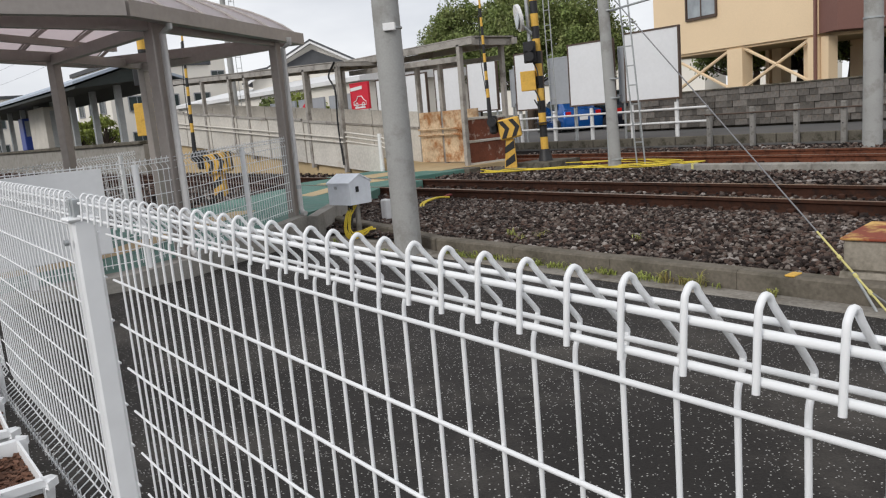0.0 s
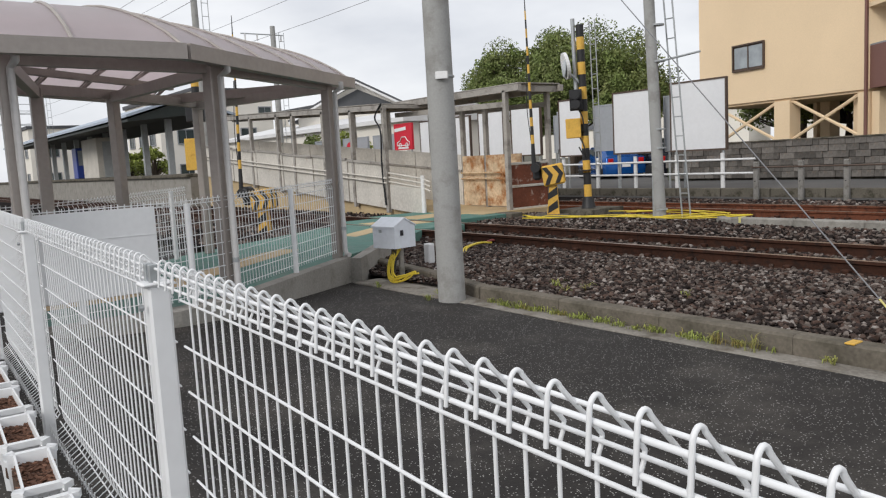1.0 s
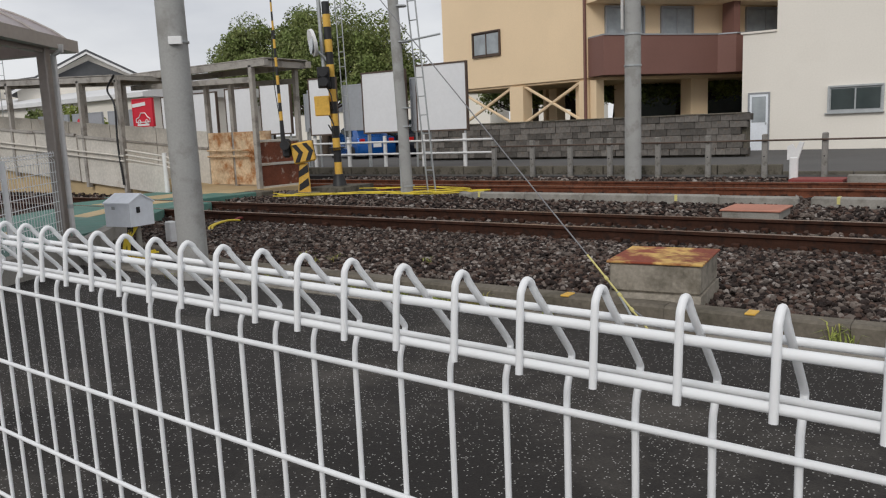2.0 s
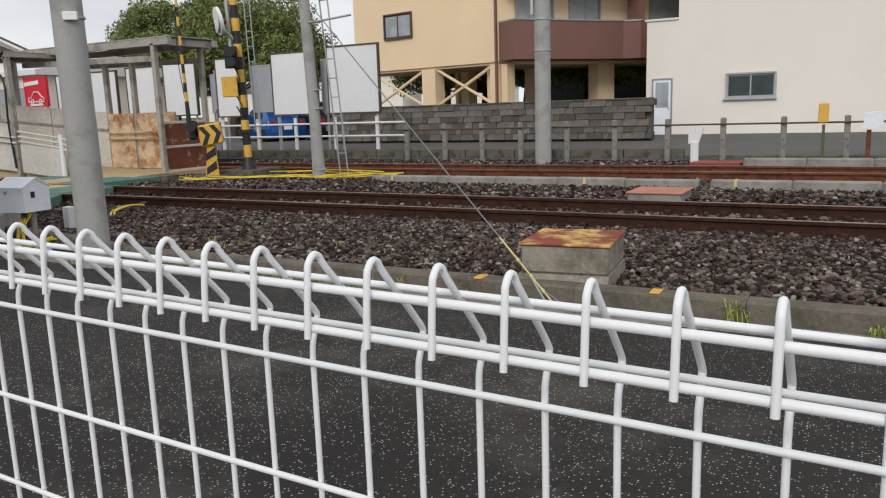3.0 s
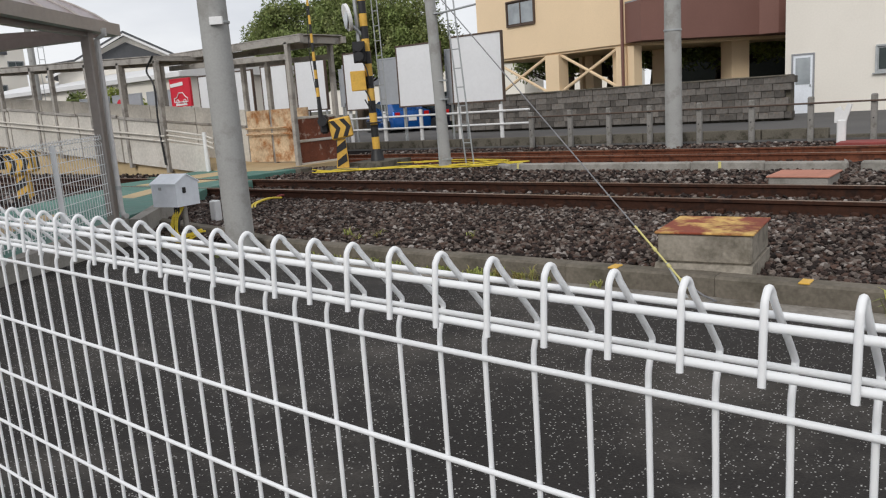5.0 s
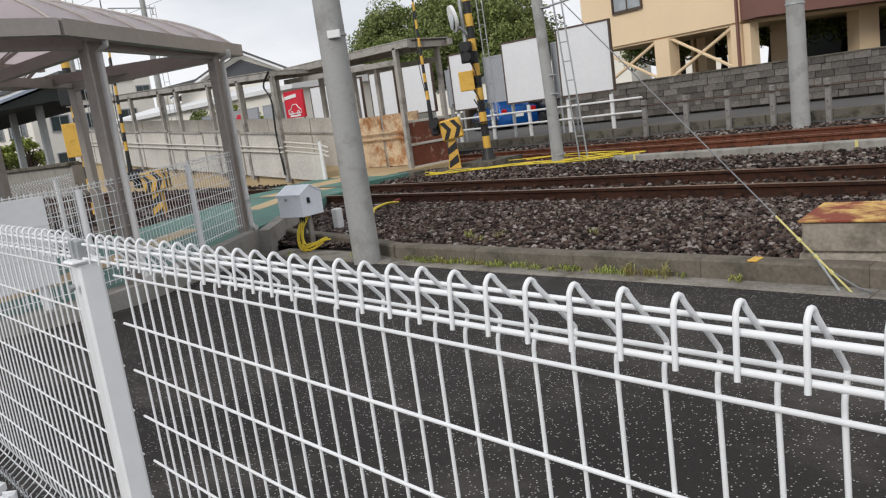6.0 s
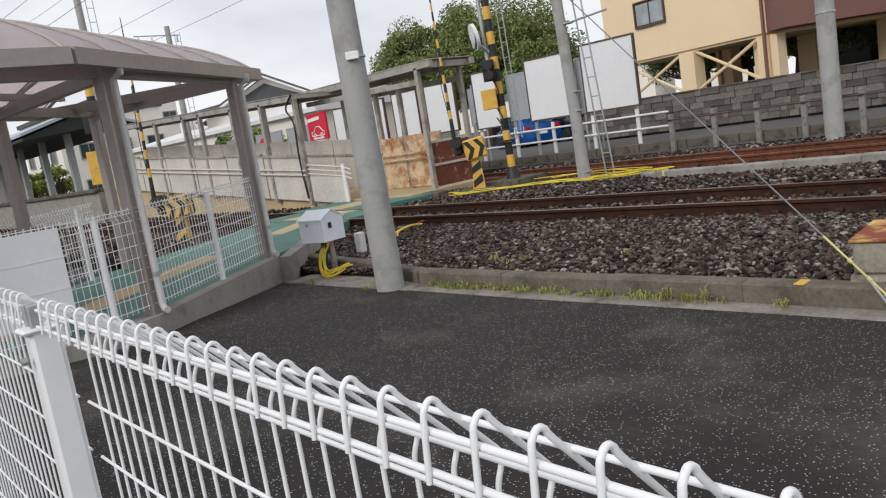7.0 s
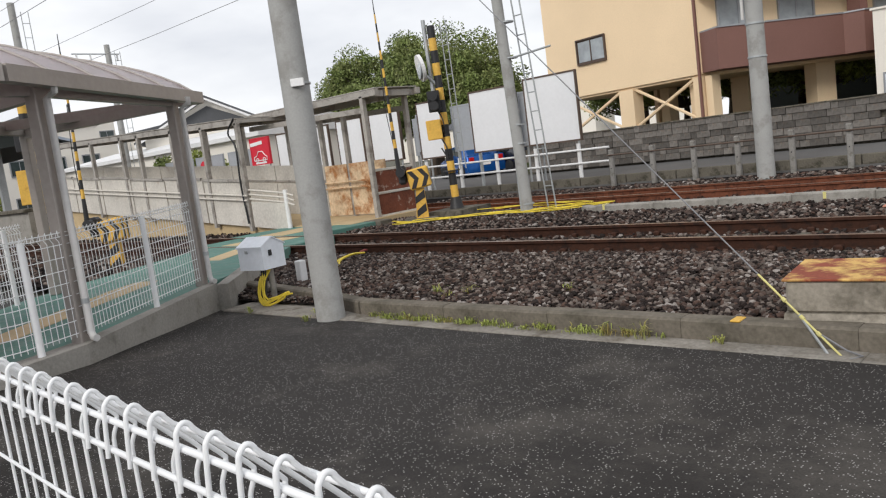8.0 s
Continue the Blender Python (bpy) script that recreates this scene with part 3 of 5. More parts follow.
# ---------------------------------------------------------------- relay box by the near track
box = thing("relay_box", "pale grey metal trackside box with a pitched lid on a post", "relay box", (-7.2, 4.62, 0), 8)
part("housing", Geo().prism([(-0.15, 0.385), (-0.15, 0.62), (0.0, 0.70), (0.15, 0.62), (0.15, 0.385)], -0.18, 0.18), BOX_GREY, box)
part("lid", Geo().prism([(-0.165, 0.612), (-0.165, 0.626), (0.0, 0.715), (0.165, 0.626), (0.165, 0.612), (0.0, 0.702)], -0.19, 0.19), BOX_GREY, box)
part("lock", Geo().box((0.18, -0.07, 0.52), (0.195, -0.03, 0.58), bev=0.004), BLACK, box)
part("label_plate", Geo().box((-0.06, -0.165, 0.56), (-0.02, -0.16, 0.59)), STEEL, box)
part("leg", Geo().tube([(0.10, 0, -0.1), (0.10, 0, 0.40)], 0.03, 10), CONCRETE, box, "", True)
for i in range(3):
    x = 0.02 + 0.03 * i
    part("black_cable", Geo().tube(curve_points([(x, -0.05, 0.40), (x + 0.03, -0.09, 0.25), (x + 0.02, -0.12, 0.1)]), 0.011, 6), BLACK, box, smooth=True)
for i in range(5):
    q = random.Random(40 + i)
    w = lambda k: q.uniform(-k, k)
    loop = [(0.06 + .02 * i, -0.04, 0.38), (0.02 + .02 * i + w(.01), -0.10, 0.26), (0.0 + .025 * i + w(.015), -0.13, 0.13), (0.08 + .02 * i + w(.015), -0.15, 0.035 + .012 * i),
            (0.22 + w(.03), -0.16, 0.03 + .016 * i), (0.38 + w(.04), -0.17, 0.10 + .01 * i + w(.015)), (0.50 + w(.06), -0.17, 0.17 + w(.02))]
    part("hanging_cable", Geo().tube(curve_points(loop, 5), 0.009, 6), YELLOW_CABLE, box, "hanging yellow cable", True)
solid("marker_post", Geo().box((-7.73, 5.38, -0.1), (-7.63, 5.48, 0.31), bev=0.012), WHITE_PAINT, "short white concrete marker post in the ballast", "marker post")

# ---------------------------------------------------------------- crossing mast and barriers
def striped(parent, path, r, step, n=14, first=0, r2=None):
    """A pole in yellow and black lengths."""
    a, b = Vector(path[0]), Vector(path[1])
    k = max(1, round((b - a).length / step))
    for i in range(k):
        ra = r + ((r2 or r) - r) * i / k
        rb = r + ((r2 or r) - r) * (i + 1) / k
        part("stripe", Geo().tube([a.lerp(b, i / k), a.lerp(b, (i + 1) / k)], ra, n, rb), BLACK if (i + first) % 2 else YELLOW, parent, smooth=True)


mast = thing("crossing_signal", "yellow and black striped railway crossing mast with signal lamps", "crossing signal", (-10.66, 11.53, 0.0))
mast.matrix_world = pose(-10.66, 11.53, 0, 0.7, -0.9, 0)
part("footing", Geo().prism([(-0.5, -0.45), (0.5, -0.45), (0.5, 0.45), (-0.5, 0.45)], -0.1, 0.19, "z"), CONCRETE_OLD, mast)
part("socket", Geo().tube([(0, 0, 0.12), (0, 0, 0.2), (0, 0, 0.42)], 0.19, 16, 0.095), BLACK, mast, "flared black base", True)
striped(mast, [(0, 0, 0.42), (0, 0, 3.75)], 0.075, 0.235)
part("back_pipe", Geo().tube([(-0.12, -0.06, 2.3), (-0.12, -0.06, 3.88)], 0.04, 12), STEEL, mast, "", True)
part("ring", Geo().tube([(0, 0, 0.93), (0, 0, 0.95)], 0.17, 16), BLACK, mast)
mdir = pose(0, 0, 0, 0, 0, 42)
mirror = part("round_lamp_hood", Geo().tube([mdir @ Vector((-0.33, -0.05, 2.98)), mdir @ Vector((-0.27, -0.035, 2.99))], 0.26, 28), WHITE_PAINT, mast, "round white direction lamp")
part("lamp_rim", Geo().tube([mdir @ Vector((-0.342, -0.053, 2.98)), mdir @ Vector((-0.328, -0.05, 2.98))], 0.21, 28), GLASS_PALE, mirror)
part("lamp_arm", Geo().tube([mdir @ Vector((-0.3, -0.03, 2.9)), (0, 0, 2.6)], 0.03, 8), STEEL, mast)
for z, s in ((2.40, 0), (2.22, 1)):
    lamp = part("signal_lamp", Geo().box((-0.26, -0.2, z - 0.11), (-0.02, -0.04, z + 0.11), mdir, 0.01), BLACK, mast)
    part("hood", Geo().tube([mdir @ Vector((-0.15, -0.36, z)), mdir @ Vector((-0.15, -0.2, z))], 0.09, 14), BLACK, lamp)
    part("lens", Geo().tube([mdir @ Vector((-0.15, -0.215, z)), mdir @ Vector((-0.15, -0.205, z))], 0.075, 14), LAMP_RED, lamp)
part("control_box", Geo().box((-0.36, -0.16, 1.58), (-0.07, -0.02, 1.96), mdir, 0.012), YELLOW, mast, "yellow control box")
for z0, z1 in ((2.15, 1.9), (1.6, 1.4)):
    part("cable", Geo().tube(curve_points([(-0.05, -0.1, z0), (0.1, -0.15, z0 - 0.2), (0.06, -0.1, z1 - 0.2), (-0.1, -0.08, z1)]), 0.014, 6), BLACK, mast, smooth=True)
for x in (0.16, 0.3):
    part("ladder_rail", Geo().tube([(x, 0.1, 0.95), (x, 0.1, 3.8)], 0.011, 6), STEEL, mast)
for i in range(10):
    part("rung", Geo().tube([(0.16, 0.1, 1.1 + i * 0.28), (0.3, 0.1, 1.1 + i * 0.28)], 0.009, 6), STEEL, mast)


def barrier(at, rz, tilt, label):
    b = thing("crossing_barrier", label, "barrier", at, rz)
    part("footing", Geo().box((-0.35, -0.3, -0.15), (0.35, 0.3, 0.06), bev=0.03), CONCRETE_OLD, b)
    part("stand", Geo().prism([(-0.09, 0.06), (0.15, 0.06), (0.12, 0.62), (-0.03, 0.62)], -0.09, 0.09, "y"), YELLOW, b, "yellow and black stand")
    for z in (0.08, 0.34):
        part("black_stripe", Geo().prism([(-0.07, z), (-0.06, z + 0.13), (0.12, z + 0.26), (0.13, z + 0.11)], -0.096, -0.091, "y"), BLACK, b)
    tilt_m = pose(0, 0, 0.6, 0, -9, 0)
    c = part("machine_case", Geo().box((-0.12, -0.17, 0.02), (0.30, 0.17, 0.42), tilt_m, 0.03), YELLOW, b, "yellow case with black chevrons")
    for x in (-0.10, 0.10):
        part("black_stripe", Geo().add([tilt_m @ Vector(p) for p in ((x, -0.176, 0.05), (x + 0.09, -0.176, 0.05), (x + 0.19, -0.176, 0.22), (x + 0.09, -0.176, 0.39), (x, -0.176, 0.39), (x + 0.10, -0.176, 0.22),
                                                                     (x, -0.171, 0.05), (x + 0.09, -0.171, 0.05), (x + 0.19, -0.171, 0.22), (x + 0.09, -0.171, 0.39), (x, -0.171, 0.39), (x + 0.10, -0.171, 0.22))],
                                       [(0, 1, 2, 5), (5, 2, 3, 4), (0, 6, 7, 1), (1, 7, 8, 2), (2, 8, 9, 3), (3, 9, 10, 4), (4, 10, 11, 5), (5, 11, 6, 0)]), BLACK, c)
        part("black_stripe", Geo().add([tilt_m @ Vector((0.304, y, z)) for y, z in ((x - .04, 0.05), (x + .04, 0.05), (x + .11, 0.39), (x + .03, 0.39))], [(0, 1, 2, 3)]), BLACK, c)
    part("counterweight", Geo().box((-0.34, -0.12, 0.74), (-0.175, 0.12, 1.1), bev=0.04), BLACK, b, "black counterweight")
    part("hub", Geo().tube([(-0.28, -0.26, 0.98), (-0.28, 0.2, 0.98)], 0.09, 14), BLACK, b)
    arm = part("arm_socket", Geo().tube([(-0.3, -0.2, 0.9), (-0.3 + tilt * 0.5, -0.2, 1.45)], 0.05, 10, 0.035), BLACK, b)
    striped(arm, [(-0.3 + tilt * 0.5, -0.2, 1.45), (-0.3 + tilt * 2.9, -0.2, 3.95)], 0.034, 0.17, 10, r2=0.014)
    part("arm_tip", Geo().tube([(-0.3 + tilt * 2.9, -0.2, 3.95), (-0.3 + tilt * 3.15, -0.2, 4.3)], 0.012, 6, 0.006), BLACK, arm)
    part("arm_cord", Geo().tube(curve_points([(-0.33 + tilt * 0.5, -0.2, 1.5), (-0.37 + tilt * 1.3, -0.2, 2.2), (-0.33 + tilt * 2.1, -0.2, 3.1)]), 0.008, 6), BLACK, arm)
    return b


barrier((-10.98, 10.82, 0.06), 42, -0.02, "yellow and black level crossing barrier with its arm raised")
barrier((-14.25, 6.2, -0.12), 42, 0.03, "level crossing barrier with raised striped arm beside the path")
mast2 = thing("crossing_signal", "striped crossing mast with a yellow box behind the shelter", "crossing signal", (-17.3, 6.2, 0.1))
striped(mast2, [(0, 0, 0), (0, 0, 3.6)], 0.085, 0.26)
part("control_box", Geo().box((-0.3, -0.2, 1.25), (0.1, 0.0, 1.95), pose(0, 0, 0, 0, 0, 60), 0.012), YELLOW, mast2)
part("signal_lamp", Geo().box((-0.2, -0.3, 2.3), (0.2, -0.1, 2.75), pose(0, 0, 0, 0, 0, 60), 0.02), BLACK, mast2)

for i in range(5):
    pts = [(-11.2 + 0.1 * i, 10.15, 0.1), (-10.4, 10.25, 0.1), (-9.5, 10.55, 0.12), (-8.9, 10.75, 0.12), (-8.2 + .12 * i, 10.95, 0.12),
           (-7.6 + 0.1 * i, 11.25, 0.12), (-7.9, 11.7, 0.12), (-8.8, 11.75, 0.12), (-9.6, 11.6, 0.12), (-10.0, 11.3, 0.11)]
    q = random.Random(i)
    solid("yellow_cable", Geo().tube(curve_points([(x + q.uniform(-.2, .2), y + q.uniform(-.24, .2), z + q.uniform(0, .05)) for x, y, z in pts][:q.choice((7, 9, 10))]), 0.0085, 6), YELLOW_CABLE,
          "loose yellow cable lying on the ballast", "cable", group="loose yellow cables", smooth=True)
for i in range(2):
    solid("yellow_cable", Geo().tube(curve_points([(-8.0, 6.2 + .05 * i, 0.07), (-8.29, 6.46 + .05 * i, 0.10), (-8.5, 6.85 + .06 * i, 0.11), (-8.67 + .1 * i, 7.18, 0.08)]), 0.014, 6), YELLOW_CABLE,
          "short yellow cable end in the ballast by the pole", "cable", group="loose yellow cables", smooth=True)
solid("red_sleeve", Geo().tube(curve_points([(-8.66, 7.17, 0.085), (-8.72, 7.3, 0.09), (-8.8, 7.42, 0.075)]), 0.02, 8), RED_PAINT, "short faded red cable sleeve lying in the ballast", "cable sleeve", smooth=True)
for i in range(4):
    solid("yellow_cable", Geo().tube(curve_points([(-9.3, 5.6 + .05 * i, 0.12), (-10.6, 6.5 + .05 * i, 0.13), (-11.8, 7.0 + .07 * i, 0.12), (-13.2, 7.1 + .05 * i, 0.12)]), 0.011, 6), YELLOW_CABLE,
          "loose yellow cable beside the green deck", "cable", group="loose yellow cables", smooth=True)

# ---------------------------------------------------------------- path to the crossing, deck
def path_z(y):
    return 0.2 + 0.09 * max(0, min(1, (y - 1.5) / 3))


def strip(name, right, left, zf, thick, material, label, category, n=1, parent=None):
    g = Geo()
    for (rx, ry), (lx, ly) in zip(right, left):
        for x, y in ((rx, ry), (lx, ly)):
            g.v += [(x, y, zf(y)), (x, y, zf(y) - thick)]
    for i in range(len(right) - 1):
        a = 4 * i
        g.f += [(a, a + 4, a + 6, a + 2), (a + 1, a + 3, a + 7, a + 5), (a, a + 1, a + 5, a + 4), (a + 2, a + 6, a + 7, a + 3)]
    g.f += [(0, 2, 3, 1), (4 * len(right) - 4, 4 * len(right) - 3, 4 * len(right) - 1, 4 * len(right) - 2)]
    if parent:
        return part(name, g, material, parent, label)
    return solid(name, g, material, label, category, "structure")


KR = [(-6.3, -6.0), (-6.3, 1.95), (-6.42, 2.45), (-7.62, 4.3)]
KL = [(-6.55, -6.0), (-6.55, 2.0), (-6.68, 2.55), (-7.86, 4.42)]
strip("path_kerb", KR, KL, lambda y: path_z(y), 0.5, CONCRETE, "stained concrete kerb carrying the path fence", "kerb")
DR = [(-6.55, -6.0), (-6.55, 2.0), (-6.68, 2.55), (-7.86, 4.42), (-9.6, 6.4), (-10.6, 7.4)]
DL = [(-8.9, -6.0), (-8.9, 1.2), (-9.1, 1.9), (-10.2, 3.3), (-12.3, 6.2), (-13.2, 7.4)]
deckz = lambda y: path_z(y) - 0.012 if y < 4.5 else max(0.155, path_z(y) - 0.012 - 0.05 * (y - 4.5))
deck = strip("crossing_path", DR, DL, deckz, 0.4, GREEN_DECK, "green painted pedestrian path to the level crossing", "path")
mid = [((a[0] * .62 + b[0] * .38), (a[1] * .62 + b[1] * .38)) for a, b in zip(DR, DL)]
mid2 = [((a[0] * .46 + b[0] * .54), (a[1] * .46 + b[1] * .54)) for a, b in zip(DR, DL)]
strip("tactile_strip", mid, mid2, lambda y: deckz(y) + 0.005, 0.02, TAN_DECK, "", "", parent=deck)
for y0, y1, x0, x1 in ((7.56, 8.52, -13.9, -10.85), (8.68, 10.6, -14.4, -11.75)):
    dk = solid("crossing_deck", Geo().box((x0, y0, -0.05), (x1, y1, 0.15), bev=0.012), GREEN_DECK, "green painted deck panels between the rails", "deck", "structure")
    part("tactile_strip", Geo().box((x0 + 0.9, y0 + 0.05, 0.13), (x1 - 0.9, y1 - 0.05, 0.155)), TAN_DECK, dk)
solid("ramp_floor", Geo().prism([(-12.1, 0.16), (-14, 0.17), (-28, 1.25), (-28, -0.1), (-12.1, -0.1)], 10.0, 12.05, "y"), TAN_DECK, "tan concrete ramp floor rising to the platform", "ramp", "structure")
solid("ramp_entry_edge", Geo().box((-12.25, 10.3, -0.1), (-11.6, 10.62, 0.16), bev=0.015), CONCRETE_OLD, "rough concrete edge at the deck", "edge", "structure")
solid("box_corner_wall", Geo().prism([(-7.62, 4.3), (-7.5, 4.36), (-9.3, 6.1), (-9.45, 6.0)], -0.2, 0.27, "z"), CONCRETE, "dark stained retaining edge of the path", "retaining wall", "structure")

# ---------------------------------------------------------------- shelter
C, E, S = Vector((-6.1, 2.1)), Vector((-8.0, 4.68)), Vector((-6.06, -5.0))
u2 = (E - C).normalized()
n2 = Vector((-u2.y, u2.x))
n1 = Vector((-1, 0))
mitre = (n1 + n2) / (1 + n1.dot(n2))
WIDTH, EAVE, RISE = 2.75, 2.27, 0.5
shelter = thing("path_shelter", "bronze aluminium shelter with an arched smoked translucent roof", "shelter", (-7.4, 2.1, 0.2))
SO = Vector((7.4, -2.1, -0.2))


def roof_at(right, across, w):
    """A point of the roof skin: right eave point, direction across, share of the width."""
    p = right + across * (WIDTH * w)
    return Vector((p.x, p.y, EAVE + RISE * math.sin(math.pi * w) ** 0.85)) + SO


stations = [(S.lerp(C, i / 9), n1) for i in range(9)] + [(C, mitre)] + [(C.lerp(E, i / 5), n2) for i in range(1, 6)]
N = 12
for (p, a), (q, b) in zip(stations[:-1], stations[1:]):
    g = Geo()
    for r, d in ((p, a), (q, b)):
        g.v += [tuple(roof_at(r, d, w / N)) for w in range(N + 1)]
        g.v += [tuple(roof_at(r, d, w / N) - Vector((0, 0, 0.006))) for w in range(N + 1)]
    for i in range(N):
        k = 2 * N + 2
        g.f += [(i, i + 1, k + i + 1, k + i), (N + 1 + i, k + N + 1 + i, k + N + 2 + i, N + 2 + i)]
    part("roof_sheet", g, ROOF_SHEET, shelter, "smoked translucent roof sheet", True)
for p, a in stations:
    part("roof_rib", Geo().tube([roof_at(p, a, w / 14) + Vector((0, 0, 0.004)) for w in range(15)], 0.016, 6), BRONZE, shelter)
    part("under_rib", Geo().tube([roof_at(p, a, w / 8) - Vector((0, 0, 0.045)) for w in range(9)], 0.022, 4), BRONZE, shelter)


def beam(name, p, q, w, h, parent, material=BRONZE):
    """A straight rectangular bar between two points, its top at their height."""
    p, q = Vector(p), Vector(q)
    d = q - p
    s = Vector((-d.y, d.x, 0)).normalized() * (w / 2)
    up = Vector((0, 0, h))
    vs = [p - s - up, p + s - up, q + s - up, q - s - up, p - s, p + s, q + s, q - s]
    return part(name, Geo().add(vs, [(3, 2, 1, 0), (4, 5, 6, 7), (0, 1, 5, 4), (1, 2, 6, 5), (2, 3, 7, 6), (3, 0, 4, 7)]), material, parent)


def at3(v, z):
    return Vector((v.x, v.y, z)) + SO


for k in (0.0, 1.0):
    a, c, e = S + n1 * WIDTH * k, C + mitre * WIDTH * k, E + n2 * WIDTH * k
    beam("eave_gutter", at3(a, EAVE + 0.03), at3(c, EAVE + 0.03), 0.10, 0.12, shelter)
    beam("eave_gutter", at3(c, EAVE + 0.03), at3(e, EAVE + 0.03), 0.10, 0.12, shelter)
beam("gable_beam", at3(E, EAVE + 0.02), at3(E + n2 * WIDTH, EAVE + 0.02), 0.08, 0.11, shelter)
for w in (0.12, 0.5, 0.88):
    a, c, e = S + n1 * WIDTH * w, C + mitre * WIDTH * w, E + n2 * WIDTH * w
    h = RISE * math.sin(math.pi * w) ** 0.85 - 0.07
    beam("purlin", at3(a, EAVE + h), at3(c, EAVE + h), 0.06, 0.07, shelter)
    beam("purlin", at3(c, EAVE + h), at3(e, EAVE + h), 0.06, 0.07, shelter)
col_r = [Vector((-6.33, -1.9)), Vector((-6.36, 0.9)), Vector((-6.6, 2.47)), Vector((-7.79, 4.23))]
col_l = [Vector((-8.6, -1.2)), Vector((-8.5, 1.45)), Vector((-8.98, 2.28)), Vector((-10.1, 3.6))]
for i, c in enumerate(col_r + col_l):
    z0 = path_z(c.y) - 0.02
    col = part("column", Geo().box((-0.047, -0.055, z0), (0.047, 0.055, EAVE - 0.06), pose(c.x + SO.x, c.y + SO.y, SO.z, 0, 0, 35 if i in (2, 3, 6, 7) else 0), 0.008), BRONZE, shelter)
    if i < 4:
        o = Vector((c.x + 0.085, c.y + 0.02)) if i < 2 else Vector((c.x + 0.075, c.y + 0.06))
        pts = [(o.x + 0.12, o.y + 0.02, EAVE - 0.06), (o.x + 0.12, o.y + 0.02, EAVE - 0.12), (o.x, o.y, EAVE - 0.16), (o.x, o.y, z0 + 0.1), (o.x + 0.03, o.y, z0 + 0.05), (o.x + 0.09, o.y, z0 + 0.045)]
        part("downpipe", Geo().tube([Vector(p) + SO for p in pts], 0.028, 10), PIPE, col, "grey plastic downpipe", True)
        part("pipe_clip", Geo().tube([Vector((o.x, o.y, z0 + 0.32)) + SO, Vector((o.x, o.y, z0 + 0.36)) + SO], 0.032, 10), STEEL, col)
for a, b in zip(col_r, col_l):
    beam("cross_beam", at3(a, EAVE - 0.06), at3(b, EAVE - 0.06), 0.08, 0.1, shelter)
beam("long_beam", at3(col_r[1], EAVE - 0.03), at3(col_r[2], EAVE - 0.03), 0.07, 0.1, shelter)
beam("long_beam", at3(col_r[2], EAVE - 0.03), at3(col_r[3], EAVE - 0.03), 0.07, 0.1, shelter)
for a, b in zip(col_l[:-1], col_l[1:]):
    beam("long_beam", at3(a, EAVE - 0.03), at3(b, EAVE - 0.03), 0.07, 0.1, shelter)

# ---------------------------------------------------------------- fences of the path
def path_fence(line, height, posts, label):
    f = thing("mesh_fence", label, "fence", (line[0][0], line[0][1], path_z(line[0][1])))
    o = Vector((line[0][0], line[0][1], path_z(line[0][1])))
    for (x0, y0), (x1, y1) in zip(line[:-1], line[1:]):
        a, b = Vector((x0, y0, path_z(y0))) - o, Vector((x1, y1, path_z(y1))) - o
        side = Vector((-(b - a).y, (b - a).x, 0)).normalized()
        panel = part("mesh_panel", Geo().tube([a + Vector((0, 0, height)), b + Vector((0, 0, height))], 0.0042, 5), WHITE, f)
        for z in [height - 0.03] + [height - 0.09 - 0.1 * i for i in range(8)]:
            if z > 0.04:
                part("horizontal_wire", Geo().tube([a + Vector((0, 0, z)), b + Vector((0, 0, z))], 0.0038, 5), WHITE, panel)
        k = int((b - a).length / 0.05)
        z = Vector((0, 0, 1))
        wire = Geo().tube([z * 0.05, z * (height - 0.07), side * 0.035 + z * (height - 0.035), z * (height + 0.018), z * (height - 0.03) - side * .004], 0.0033, 4).mesh("vertical_wire", WHITE)
        for i in range(k):
            part("vertical_wire", wire, None, panel).location = a.lerp(b, (i + .5) / k)
    for x, y in posts:
        p = Vector((x, y, path_z(y))) - o
        part("post", Geo().tube([p - Vector((0, 0, .05)), p + Vector((0, 0, height - 0.02))], 0.028, 10), WHITE, f, "", True)
    return f


fence2 = path_fence([(-6.42, -5.0), (-6.42, 2.0), (-6.56, 2.5), (-7.78, 4.25)], 0.87, [(-6.43, -2.6), (-6.43, -0.7), (-6.43, 1.25), (-6.43, 1.72), (-6.45, 2.12), (-7.2, 3.42)], "white welded wire fence along the path kerb")
path_fence([(-8.8, -5.0), (-8.8, 1.25), (-9.0, 1.95), (-10.1, 3.35)], 0.87, [(-8.8, -2.5), (-8.8, -0.6), (-8.8, 1.25), (-9.9, 3.1)], "white welded wire fence on the far side of the path")
solid("notice_board", Geo().box((-6.395, 0.2, 0.40), (-6.385, 1.84, 1.07), bev=0.002).box((-6.383, 0.2, 0.62), (-6.381, 1.84, 0.624)).box((-6.383, 0.2, 0.85), (-6.381, 1.84, 0.854)), WHITE,
      "plain white board hung on the path fence", "board")

# ---------------------------------------------------------------- ramp to the platform
def ramp_z(x):
    return 0.16 + 0.078 * max(0.0, -14 - x)


ramp = thing("ramp_barrier_wall", "weathered pale metal panel walls with handrails along the ramp", "ramp wall", (-14, 9.9, 0.1))
RO = Vector((14, -9.9, -0.1))


